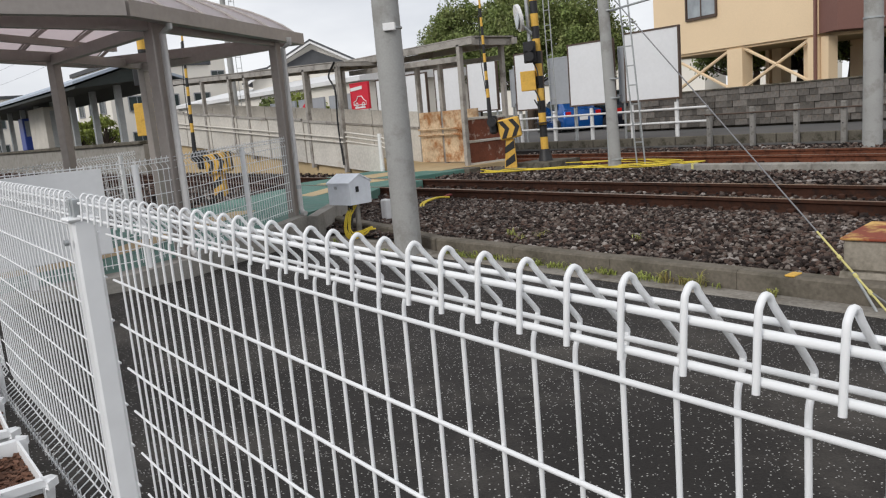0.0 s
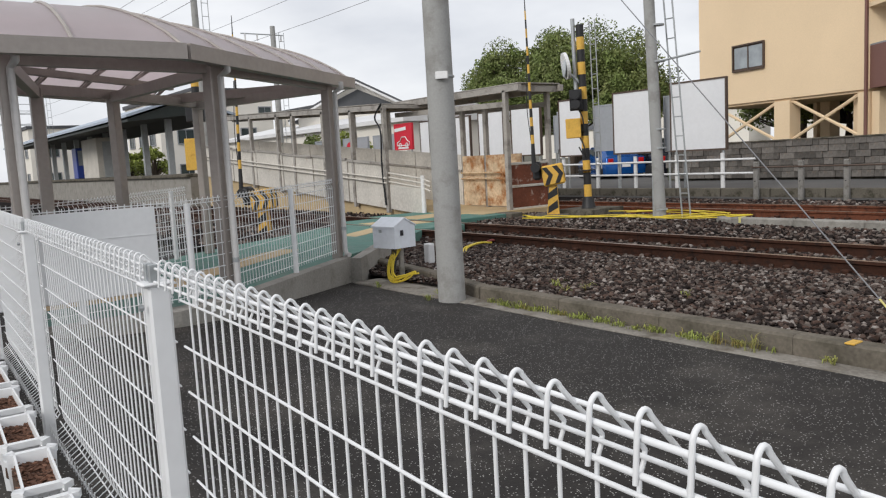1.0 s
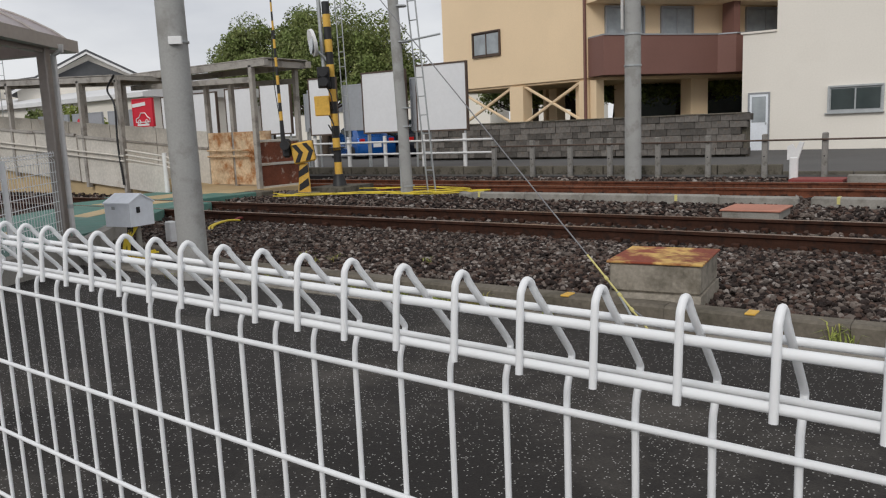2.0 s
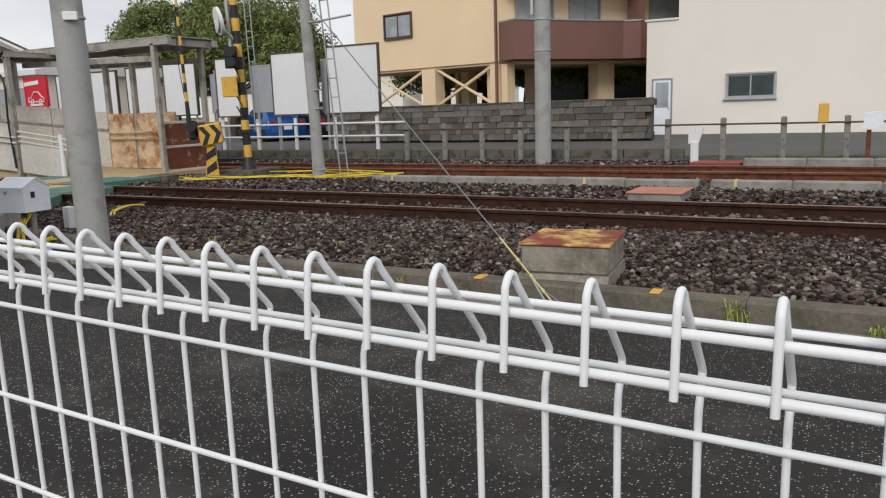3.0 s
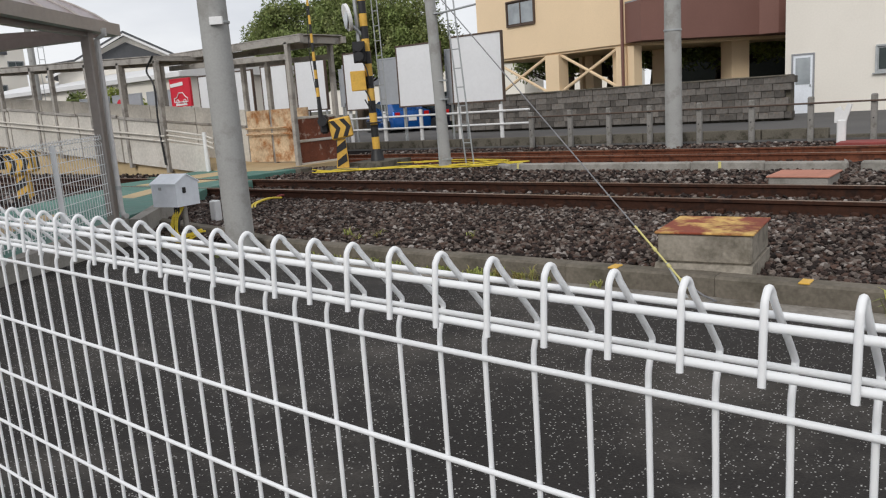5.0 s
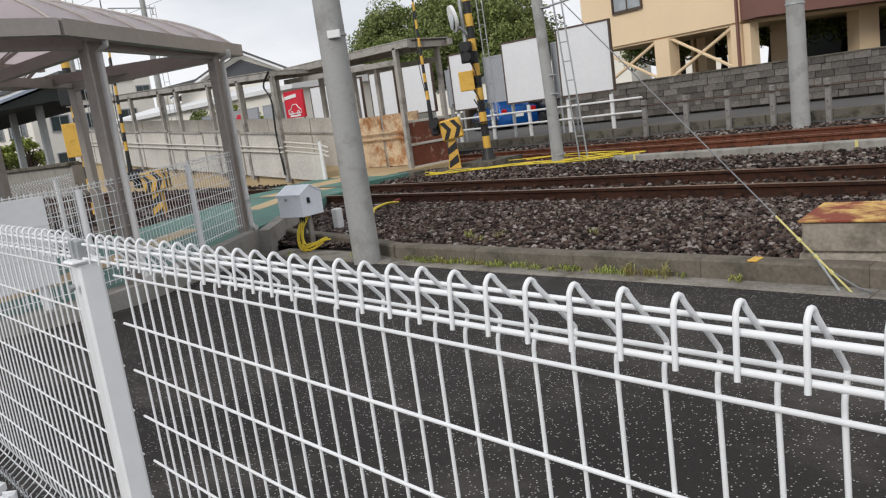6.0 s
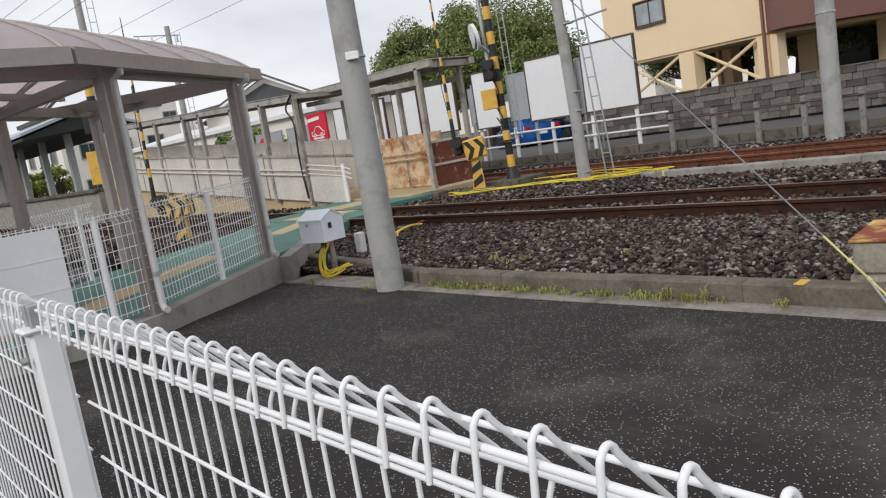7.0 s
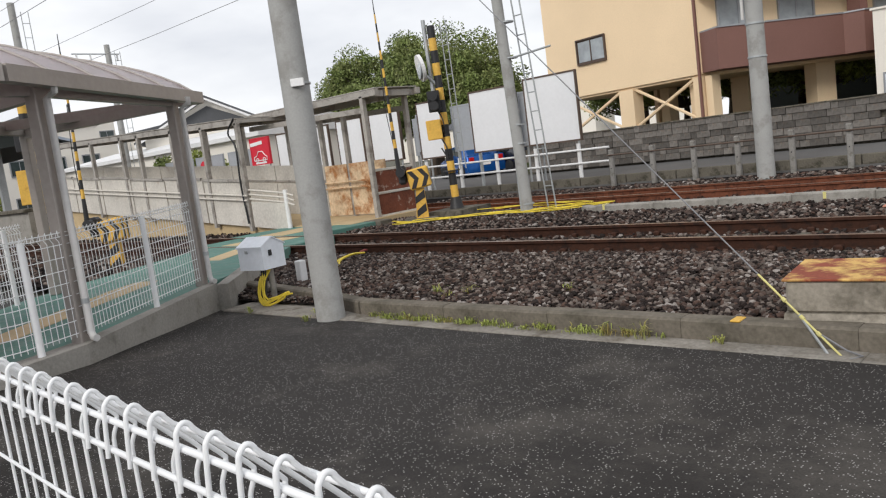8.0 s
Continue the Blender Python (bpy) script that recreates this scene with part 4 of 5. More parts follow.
def wall_panel(parent, x0, x1, y, z0f, z1f, material, t=0.035, name="panel"):
    vs = []
    for x in (x0, x1):
        for yy in (y - t / 2, y + t / 2):
            vs += [Vector((x, yy, z0f(x))) + RO, Vector((x, yy, z1f(x))) + RO]
    return part(name, Geo().add(vs, [(0, 1, 3, 2), (4, 6, 7, 5), (0, 4, 5, 1), (2, 3, 7, 6), (0, 2, 6, 4), (1, 5, 7, 3)]), material, parent)


xs = [-15.35 - 1.85 * i for i in range(8)]
for i in range(7):
    lift = 0.03 * (i % 2)
    wall_panel(ramp, xs[i] - 0.03, xs[i + 1] + 0.03, 9.9, lambda x: ramp_z(x) - 0.05, lambda x: ramp_z(x) + 1.0 + lift, RAMP_PANEL)
    wall_panel(ramp, xs[i] - 0.03, xs[i + 1] + 0.03, 9.865, lambda x: ramp_z(x) + 0.96 + lift, lambda x: ramp_z(x) + 1.015 + lift, ALU, 0.05, "cap_rail")
    for dz in (0.66, 0.55):
        part("handrail", Geo().tube([Vector((xs[i], 9.83, ramp_z(xs[i]) + dz)) + RO, Vector((xs[i + 1], 9.83, ramp_z(xs[i + 1]) + dz)) + RO], 0.022, 8), RAMP_PANEL, ramp, smooth=True)
wall_panel(ramp, -15.3, -14.05, 9.9, lambda x: ramp_z(x) - 0.05, lambda x: ramp_z(x) + 0.52, RAMP_PANEL)
for dz in (0.58, 0.68, 0.78):
    part("handrail", Geo().tube([Vector((-15.35, 9.9, ramp_z(-15.35) + dz)) + RO, Vector((-14.0, 9.9, 0.16 + dz - .04)) + RO, Vector((-13.8, 9.95, 0.16 + dz - .12)) + RO], 0.022, 8), RAMP_PANEL, ramp, smooth=True)
part("end_post", Geo().tube([Vector((-14.0, 9.9, 0.05)) + RO, Vector((-14.0, 9.9, 0.97)) + RO], 0.05, 10), WHITE_PAINT, ramp, "white painted end post", True)

far = thing("ramp_barrier_wall", "rust-stained panel wall along the back of the ramp", "ramp wall", (-14, 9.9, 0.1))
for i in range(7):
    x0 = -14.45 - 1.9 * i
    wall_panel(far, x0 - 0.02, x0 - 1.88, 11.4, lambda x: ramp_z(x) - 0.02, lambda x: ramp_z(x) + 1.18, RAMP_PANEL)
    wall_panel(far, x0 - 0.02, x0 - 1.88, 11.37, lambda x: ramp_z(x) + 0.78, lambda x: ramp_z(x) + 0.83, ALU, 0.04, "rail")
for x0, x1 in ((-12.42, -13.58), (-13.66, -14.43)):
    wall_panel(far, x0, x1, 11.4, lambda x: 0.2, lambda x: 1.34, RUST)
for z in (0.82, 0.95):
    part("handrail", Geo().tube([Vector((-14.4, 11.3, z)) + RO, Vector((-13.05, 11.3, z)) + RO, Vector((-12.95, 11.3, z - .02)) + RO, Vector((-12.95, 11.36, z - .1)) + RO], 0.02, 8), RUST, far, smooth=True)
for z0, z1 in ((0.2, 0.62), (0.68, 1.1)):
    part("end_panel", Geo().box((-12.33 + RO.x, 10.98 + RO.y, z0 + RO.z), (-12.29 + RO.x, 12.02 + RO.y, z1 + RO.z), bev=0.004), RUST_DARK, far, "dark red rusted end panel")
for z in (0.17, 0.65, 1.13):
    part("end_rail", Geo().box((-12.34 + RO.x, 10.95 + RO.y, z - .025 + RO.z), (-12.27 + RO.x, 12.1 + RO.y, z + .025 + RO.z), bev=0.006), RAMP_PANEL, far)

canopy = thing("ramp_canopy", "grey aluminium canopy frame over the platform ramp", "canopy", (-14, 9.9, 0.1))
def cbeam(p, q, w, h):
    return beam("beam", Vector(p) + RO, Vector(q) + RO, w, h, canopy, ALU)
cz = lambda x: 2.62 + 0.045 * max(0, -15.5 - x)
for y in (10.9, 12.1):
    cbeam((-11.85, y, 2.74), (-16.4, y, 2.74), 0.1, 0.13)
    cbeam((-12.3, y, 2.42), (-16.4, y, 2.5), 0.07, 0.11)
cbeam((-12.0, 10.9, 2.72), (-12.0, 12.1, 2.72), 0.1, 0.12)
part("roof_sheet", Geo().box((-16.4 + RO.x, 10.9 + RO.y, 2.755 + RO.z), (-11.9 + RO.x, 12.1 + RO.y, 2.775 + RO.z)), ALU, canopy)
for y in (9.9, 11.4):
    cbeam((-15.4, y, 2.62), (-28, y, 3.18), 0.1, 0.12)
for i in range(8):
    x = -15.4 - 1.75 * i
    cbeam((x, 9.9, cz(x)), (x, 11.4, cz(x)), 0.06, 0.08)
part("roof_sheet", Geo().add([Vector((-15.5, 9.85, 2.64)) + RO, Vector((-15.5, 11.45, 2.64)) + RO, Vector((-28, 11.45, 3.2)) + RO, Vector((-28, 9.85, 3.2)) + RO,
                              Vector((-15.5, 9.85, 2.66)) + RO, Vector((-15.5, 11.45, 2.66)) + RO, Vector((-28, 11.45, 3.22)) + RO, Vector((-28, 9.85, 3.22)) + RO],
                             [(0, 1, 2, 3), (7, 6, 5, 4), (0, 4, 5, 1), (1, 5, 6, 2), (2, 6, 7, 3), (3, 7, 4, 0)]), ALU, canopy)
for x, y, z in [(-12.3, 10.9, 2.65), (-12.3, 12.1, 2.65), (-13.62, 11.45, 2.42), (-14.45, 11.45, 2.45), (-15.42, 9.9, 2.55), (-16.9, 9.9, 2.62), (-18.35, 9.9, 2.7), (-20.1, 9.9, 2.78), (-21.1, 9.9, 2.84), (-23, 9.9, 2.9),
                (-15.7, 11.45, 2.6), (-17.6, 11.45, 2.7), (-19.4, 11.45, 2.8), (-21.2, 11.45, 2.88), (-23.2, 11.45, 2.95)]:
    part("post", Geo().box((x - 0.05 + RO.x, y - 0.05 + RO.y, ramp_z(x) - 0.15 + RO.z), (x + 0.05 + RO.x, y + 0.05 + RO.y, z + RO.z), bev=0.006), ALU, canopy)
part("cable", Geo().tube([Vector(p) + RO for p in curve_points([(-15.4, 9.83, 2.65), (-15.7, 9.83, 2.35), (-15.47, 9.82, 2.0), (-15.5, 9.82, 1.2), (-15.42, 9.82, 0.3)])], 0.022, 6), BLACK, canopy, "black cable strapped to the post", True)

# ---------------------------------------------------------------- far side: road edge, boards, rails
EDGE = lambda x: 15.35 - 0.17 * (x + 0.4) if x > -9 else 16.81 - 0.02 * (x + 9)
solid("road", Geo().add([(-200, 15.6, 0.12), (60, 15.6, 0.12), (60, 30, 0.16), (-200, 30, 0.16), (-200, 15.6, -0.2), (60, 15.6, -0.2), (60, 24.6, -0.2), (-200, 24.6, -0.2)],
                        [(0, 1, 2, 3), (0, 4, 5, 1)]), ROAD, "grey asphalt road beyond the railway", "road", "structure")
# the verge shares the bed's painted gap shade below its stones
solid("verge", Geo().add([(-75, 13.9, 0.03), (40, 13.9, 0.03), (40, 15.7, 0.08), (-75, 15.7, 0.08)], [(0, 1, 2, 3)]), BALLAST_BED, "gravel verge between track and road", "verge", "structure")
stones("ballast_stones", 5000, -14, 6.0, 14.2, 15.4, 0.02, 0.045, 6, STONE_LABEL)
edge = thing("road_edge_wall", "low stained concrete edge wall of the road", "low wall", kind="structure")
em = Geo().box((0, 0, 0), (1.18, 0.16, 0.36), bev=0.012).mesh("wall_piece", CONCRETE_OLD)
for i in range(26):
    x = -26 + 1.2 * i
    w = part("wall_piece", em, None, edge)
    w.matrix_local = pose(x, 15.62 - (0.0 if x < -4 else 0.0), -0.05 - (0.0 if x < -4 else 0.13))

cpost = thing("fence_post", "square concrete roadside fence post with a dark pipe rail", "fence post", (0, 15.5, 0.0), group="concrete roadside fence posts")
part("shaft", Geo().box((-0.05, -0.05, 0), (0.05, 0.06, 0.97), bev=0.018), POST_CONCRETE, cpost)
for z in (0.55, 0.85):
    part("hole", Geo().tube([(0, -0.053, z), (0, -0.048, z)], 0.014, 8), BLACK, cpost)
cx = [-9.45, -8.45, -7.52, -6.6, -5.56, -4.55, -3.5, -2.47, -1.42, -0.39, 0.65, 1.7, 2.75]
for i, x in enumerate(cx):
    m = pose(x, 15.5, -0.08)
    if i == 0:
        cpost.matrix_world = m
    else:
        copy_thing(cpost, m)
rail = solid("pipe_rail", Geo().tube([(-9.5, 15.42, 0.77), (2.9, 15.42, 0.77)], 0.017, 8), BROWN_FRAME, "dark pipe rail along the concrete posts", "rail", smooth=True)

guard = thing("guard_rail", "white painted pipe guard rail beside the road", "guard rail", (-14, 16.2, 0.1))
for x in (-1.9, -0.62, 0.68, 1.96, 3.24):
    part("post", Geo().tube([(x, 0.06, 0.0), (x, 0.06, 1.0)], 0.05, 10), WHITE_PAINT, guard, "", True)
for z in (0.52, 0.84):
    part("pipe", Geo().tube([(-2.2, 0.0, z), (4.1, 0.0, z)], 0.026, 8), WHITE_PAINT, guard, "", True)

def board(x0, x1, z0, z1, y=16.3, material=BOARD_WHITE, legs=True, label="blank white roadside advertising board in a dark frame", rz=0):
    b = thing("advertising_board", label, "board", (x0, y, 0.1), rz, group="boards along the road")
    w = x1 - x0
    part("face", Geo().box((0.03, -0.03, z0 - 0.07), (w - 0.03, 0.03, z1 - 0.13)), material, b)
    for lo, hi in (((0, -0.045, z0 - .1), (w, 0.045, z0 - .06)), ((0, -0.045, z1 - .14), (w, 0.045, z1 - .1)), ((0, -0.043, z0 - .06), (0.035, 0.043, z1 - .14)), ((w - .035, -0.043, z0 - .06), (w, 0.043, z1 - .14))):
        part("frame", Geo().box(lo, hi), BROWN_FRAME if material is BOARD_WHITE else material, b)
    if legs:
        for x in (0.12, w - 0.12):
            part("leg", Geo().tube([(x, 0.02, -0.1), (x, 0.02, z0 - .08)], 0.03, 8), STEEL, b, "", True)
    return b


board(-12.22, -10.65, 1.17, 2.86)
board(-14.05, -12.55, 1.17, 2.80)
board(-12.75, -12.05, 1.2, 2.6, 16.75, BOARD_GREY, True, "grey back of a roadside board")
board(-15.1, -14.1, 1.28, 2.55, 16.7, BOARD_GREY, True, "grey back of a roadside board")
board(-16.05, -15.0, 1.17, 2.78)
board(-16.6, -16.1, 1.4, 2.5, 16.8, BOARD_GREY, True, "grey back of a roadside board")
for x0, x1, zt in ((-18.1, -16.8, 2.78), (-19.68, -18.45, 2.72), (-21.3, -20.1, 2.68), (-22.95, -21.45, 2.66)):
    board(x0, x1, 1.25, zt)
for x0, x1 in ((-20.05, -19.75), (-18.4, -18.12), (-16.75, -16.6)):
    board(x0, x1, 1.3, 2.4, 16.8, BOARD_GREY, True, "grey back of a roadside board")
for x0, x1 in ((-26.6, -24.9), (-29.0, -27.0), (-31.5, -29.3)):
    board(x0, x1, 1.3, 2.35, 16.6, BOARD_GREY, True, "pale grey roadside board")
red = board(-24.45, -23.3, 1.7, 2.66, 16.2, RED, True, "red sign with a white car outline and lettering bars")
carline = [(0.2, 1.86), (0.2, 1.98), (0.36, 2.02), (0.48, 2.17), (0.72, 2.17), (0.86, 2.03), (0.98, 1.98), (0.98, 1.86), (0.2, 1.86)]
part("car_outline", Geo().tube([(x, -0.05, z - .1) for x, z in carline], 0.018, 5), TAGM, red)
for x in (0.38, 0.8):
    part("wheel_outline", Geo().tube([(x + 0.075 * math.cos(a * .7), -0.05, 1.77 + 0.075 * math.sin(a * .7)) for a in range(10)], 0.016, 5), TAGM, red)
part("lettering_bar", Geo().box((0.2, -0.05, 2.26), (0.95, -0.046, 2.38), pose(0, 0, 0, 0, -4, 0)), TAGM, red)
part("lettering_bar", Geo().box((0.25, -0.05, 1.64), (0.92, -0.046, 1.7)), TAGM, red)
round_sign = thing("round_sign", "small round red road sign on a pale panel", "sign", (-27.3, 15.9, 0.1))
part("disc", Geo().tube([(0, 0, 1.75), (0, 0.03, 1.75)], 0.3, 20), RED, round_sign)
part("bar", Geo().box((-0.2, -0.006, 1.7), (0.2, -0.002, 1.8)), TAGM, round_sign)
part("pole", Geo().tube([(0, 0.05, 0), (0, 0.05, 2.0)], 0.03, 8), STEEL, round_sign)

# trackside things by the far track
sig = thing("switch_marker", "white metal trackside marker with a pointed arm", "trackside marker", (-2.86, 14.8, -0.06))
part("stand", Geo().box((-0.06, -0.05, 0), (0.08, 0.05, 0.55), bev=0.02), WHITE_PAINT, sig)
part("arm", Geo().prism([(-0.1, 0.5), (0.08, 0.5), (0.17, 0.80), (0.1, 0.82), (0.04, 0.68), (-0.02, 0.78), (-0.1, 0.74)], -0.03, 0.03, "y"), WHITE_PAINT, sig)
ybox = thing("phone_box", "small yellow trackside box on a slim post", "trackside box", (-0.75, 14.95, 0.05))
part("case", Geo().box((-0.08, -0.06, 0.73), (0.08, 0.06, 1.06), bev=0.012), YELLOW, ybox)
part("post", Geo().tube([(0.01, 0, 0), (0.01, 0, 0.7)], 0.024, 8), OLIVE, ybox, "olive green post", True)
gbox = thing("relay_box", "pale grey slanted trackside box on a red and white post", "relay box", (-0.05, 14.95, 0.05))
part("housing", Geo().prism([(-0.1, 0.64), (-0.07, 0.88), (0.2, 0.9), (0.2, 0.68), (0.08, 0.62)], -0.13, 0.13, "y"), BOX_GREY, gbox)
part("post", Geo().tube([(0, 0, 0.05), (0, 0, 0.6)], 0.035, 8), RUST_DARK, gbox, "red and white post", True)
part("foot", Geo().box((-0.14, -0.14, 0), (0.14, 0.14, 0.08), bev=0.03), CONCRETE, gbox)

# ---------------------------------------------------------------- stone wall
wall = thing("stone_wall", "dark weathered coursed stone block retaining wall", "stone wall", kind="structure")
part("core", Geo().box((-16.5, 22.25, 0.0), (-5.5, 22.6, 1.33)), CONCRETE_OLD, wall)
part("coping", Geo().box((-16.5, 22.05, 1.30), (-5.5, 22.6, 1.345), bev=0.01), CONCRETE_OLD, wall)
meshes = []
for L in (0.19, 0.26, 0.33, 0.4, 0.47):
    meshes.append((L, Geo().box((0.002, -0.12, 0.002), (L - 0.002, 0.2, 0.184), bev=0.012).mesh("block", WALL_STONE)))
for row in range(6):
    x = -16.5 - random.random() * .3
    while x < -5.5:
        L, me = random.choice(meshes)
        if x + L > -5.3:
            break
        b = part("block", me, None, wall)
        b.location = (x, 22.2 + random.uniform(-.03, .03), 0.2 + 0.185 * row)
        x += L

# ---------------------------------------------------------------- apartment block on piers
apt = thing("apartment_building", "cream rendered apartment building raised on piers with brown balconies", "apartment building", (-11, 24, 0))
LM = pose(0, 0, 0, 0, 0, 166)
RM = pose(0, 0, 0, 0, 0, 53)


def apt_box(name, M, lo, hi, material, parent=None, label="", bev=0.0):
    lo2 = tuple(min(a, b) for a, b in zip(lo, hi))
    hi2 = tuple(max(a, b) for a, b in zip(lo, hi))
    return part(name, Geo().box(lo2, hi2, M, bev), material, parent or apt, label)


def ap(M, x, y):
    q = M @ Vector((x, y, 0))
    return (q.x, q.y)


foot = [(0, 0), ap(LM, 7.1, 0), ap(LM, 7.1, -9), ap(RM, 13, 8), ap(RM, 13, 0)]
part("upper_storey", Geo().prism(foot, 2.68, 11.0, "z"), CREAM, apt)
part("floor_slab", Geo().prism([(x * 0.985 - .05, y * .985 + .1) for x, y in foot], 2.60, 2.675, "z"), CREAM, apt)
for d0, d1 in ((0.0, 0.36), (2.9, 3.55), (6.5, 7.05)):
    apt_box("pier", LM, (d0, -0.5, 1.0), (d1, -0.02, 2.6), CREAM)
for d0, d1, y in ((1.2, 1.9, -4), (3.9, 4.3, -3), (4.45, 4.6, -3)):
    apt_box("pier", LM, (d0, y - .5, 0.9), (d1, y, 2.6), CREAM)
for d0, d1 in ((0.36, 2.9), (3.55, 6.3)):
    for a, b in (((d0, 1.32), (d1, 2.58)), ((d0, 2.58), (d1, 1.32))):
        p, q = Vector((a[0], -0.15, a[1])), Vector((b[0], -0.15, b[1]))
        part("brace", Geo().tube([LM @ p, LM @ q], 0.055, 6), CREAM, apt, "cream diagonal brace")
for d0, d1 in ((0.05, 0.5), (4.2, 4.9), (8.2, 8.9)):
    apt_box("pier", RM, (d0, 0.3, 1.0), (d1, 0.9, 2.6), CREAM)
# added dark sheet past the shrubs: blocks the sky, stands for shade between piers
apt_box("rear_wall", LM, (-14, -15.2, 1.0), (9.0, -15.0, 4.2), DARK_STEEL_AND_SHADE)
apt_box("downpipe", LM, (-0.02, 0.03, 1.0), (0.06, 0.1, 11), BROWN_WALL)
apt_box("pier", LM, (-0.05, -0.5, 1.0), (-0.3, -0.1, 2.6), CREAM)


def window(M, x0, x1, z0, z1, out, parent, glass=GLASS_PALE, fr=BROWN_FRAME, t=0.09):
    """A two-leaf sliding window with its frame standing proud of the wall; out is +1 or -1 along local y."""
    w = apt_box("window", M, (x0, 0.0, z0), (x1, out * 0.02, z1), fr, parent)
    mid = (x0 + x1) / 2
    apt_box("pane", M, (x0 + .05, 0.0, z0 + .05), (mid - .02, out * 0.035, z1 - .05), glass, w)
    apt_box("pane", M, (mid + .02, 0.0, z0 + .05), (x1 - .05, out * 0.04, z1 - .05), glass, w)
    for lo, hi in (((x0 - .03, 0, z0 - .05), (x1 + .03, out * t, z0)), ((x0 - .03, 0, z1), (x1 + .03, out * t, z1 + .05)), ((x0 - .04, 0, z0), (x0 + .02, out * (t - .01), z1)), ((x1 - .02, 0, z0), (x1 + .04, out * (t - .01), z1)), ((mid - .02, 0, z0), (mid + .02, out * .06, z1))):
        apt_box("frame", M, lo, hi, fr, w)
    return w


for z in (3.75, 6.4, 9.05):
    window(LM, 3.95, 5.33, z + 0.08, z + 0.9, 1, apt)
for fl in range(3):
    z = 2.72 + 2.65 * fl
    pts = [(0.05, 0.0), (0.05, -1.0), (4.3, -1.0), (4.75, -1.35), (5.6, -1.35), (6.0, -1.0), (13, -1.0), (13, 0.0)]
    part("balcony_front", Geo().prism([ap(RM, x, y) for x, y in pts], z - 0.02, z + 1.2, "z"), BROWN_WALL, apt, "brown balcony panel")
    part("balcony_rail", Geo().prism([ap(RM, x, y * 1.03) for x, y in pts], z + 1.2, z + 1.245, "z"), FRAME, apt, "pale metal balcony rail")
    for x0, x1 in ((0.7, 2.1), (2.8, 4.0), (6.2, 7.8)):
        window(RM, x0, x1, z + 0.9, z + 2.2, -1, apt, GLASS_PALE, FRAME)
    apt_box("pillar", RM, (5.0, -0.9, z + 1.2), (5.25, -0.3, z + 2.65), BROWN_WALL)
    apt_box("canopy_slab", RM, (0.0, -1.1, z + 2.3), (13, 0, z + 2.42), CREAM)
solid("terrace", Geo().box((-17, 22.5, -0.1), (-6.7, 60, 1.0)), EARTH, "raised earth terrace behind the stone wall", "terrace", "structure")

# ---------------------------------------------------------------- white building
wb = thing("white_building", "plain off-white rendered building with a sliding window and door", "building", (-6.6, 26, 0.0))
part("low_wing", Geo().box((0, 0, 0), (1.0, 7.9, 3.76)), OFFWHITE, wb)
part("main_block", Geo().box((1.0, 0.0, 0), (22, 8, 9.0)), OFFWHITE, wb)
part("roof_edge", Geo().box((-0.06, -0.06, 3.76), (1.0, 7.9, 3.82)), OFFWHITE, wb)
part("plinth", Geo().box((-0.012, -0.02, 0), (22, 0.0, 0.13)), CONCRETE_OLD, wb)
for x in (5.2, 9.6, 14.0):
    part("wall_joint", Geo().box((x - 0.01, -0.004, 0.13), (x + 0.01, 0.0, 9)), OFFWHITE, wb)
door = part("door", Geo().box((0.24, -0.03, 0.08), (0.8, 0.0, 1.9), bev=0.004), BOX_GREY, wb, "pale grey aluminium door")
part("frame", Geo().box((0.19, -0.05, 0.05), (0.24, 0.0, 1.95)).box((0.8, -0.05, 0.05), (0.85, 0.0, 1.95)).box((0.24, -0.05, 1.9), (0.8, 0.0, 1.95)), FRAME, door)
part("pane", Geo().box((0.31, -0.036, 1.02), (0.73, -0.029, 1.82)), GLASS_PALE, door)
part("door_handle", Geo().box((0.72, -0.07, 0.95), (0.76, -0.03, 1.02), bev=0.008), STEEL, door)
window(pose(0, 0, 0), 2.52, 3.92, 1.27, 1.97, -1, wb, GLASS_DARK, STEEL)
part("window_sill", Geo().box((2.42, -0.12, 1.19), (3.98, 0.0, 1.225), bev=0.005), STEEL, wb)

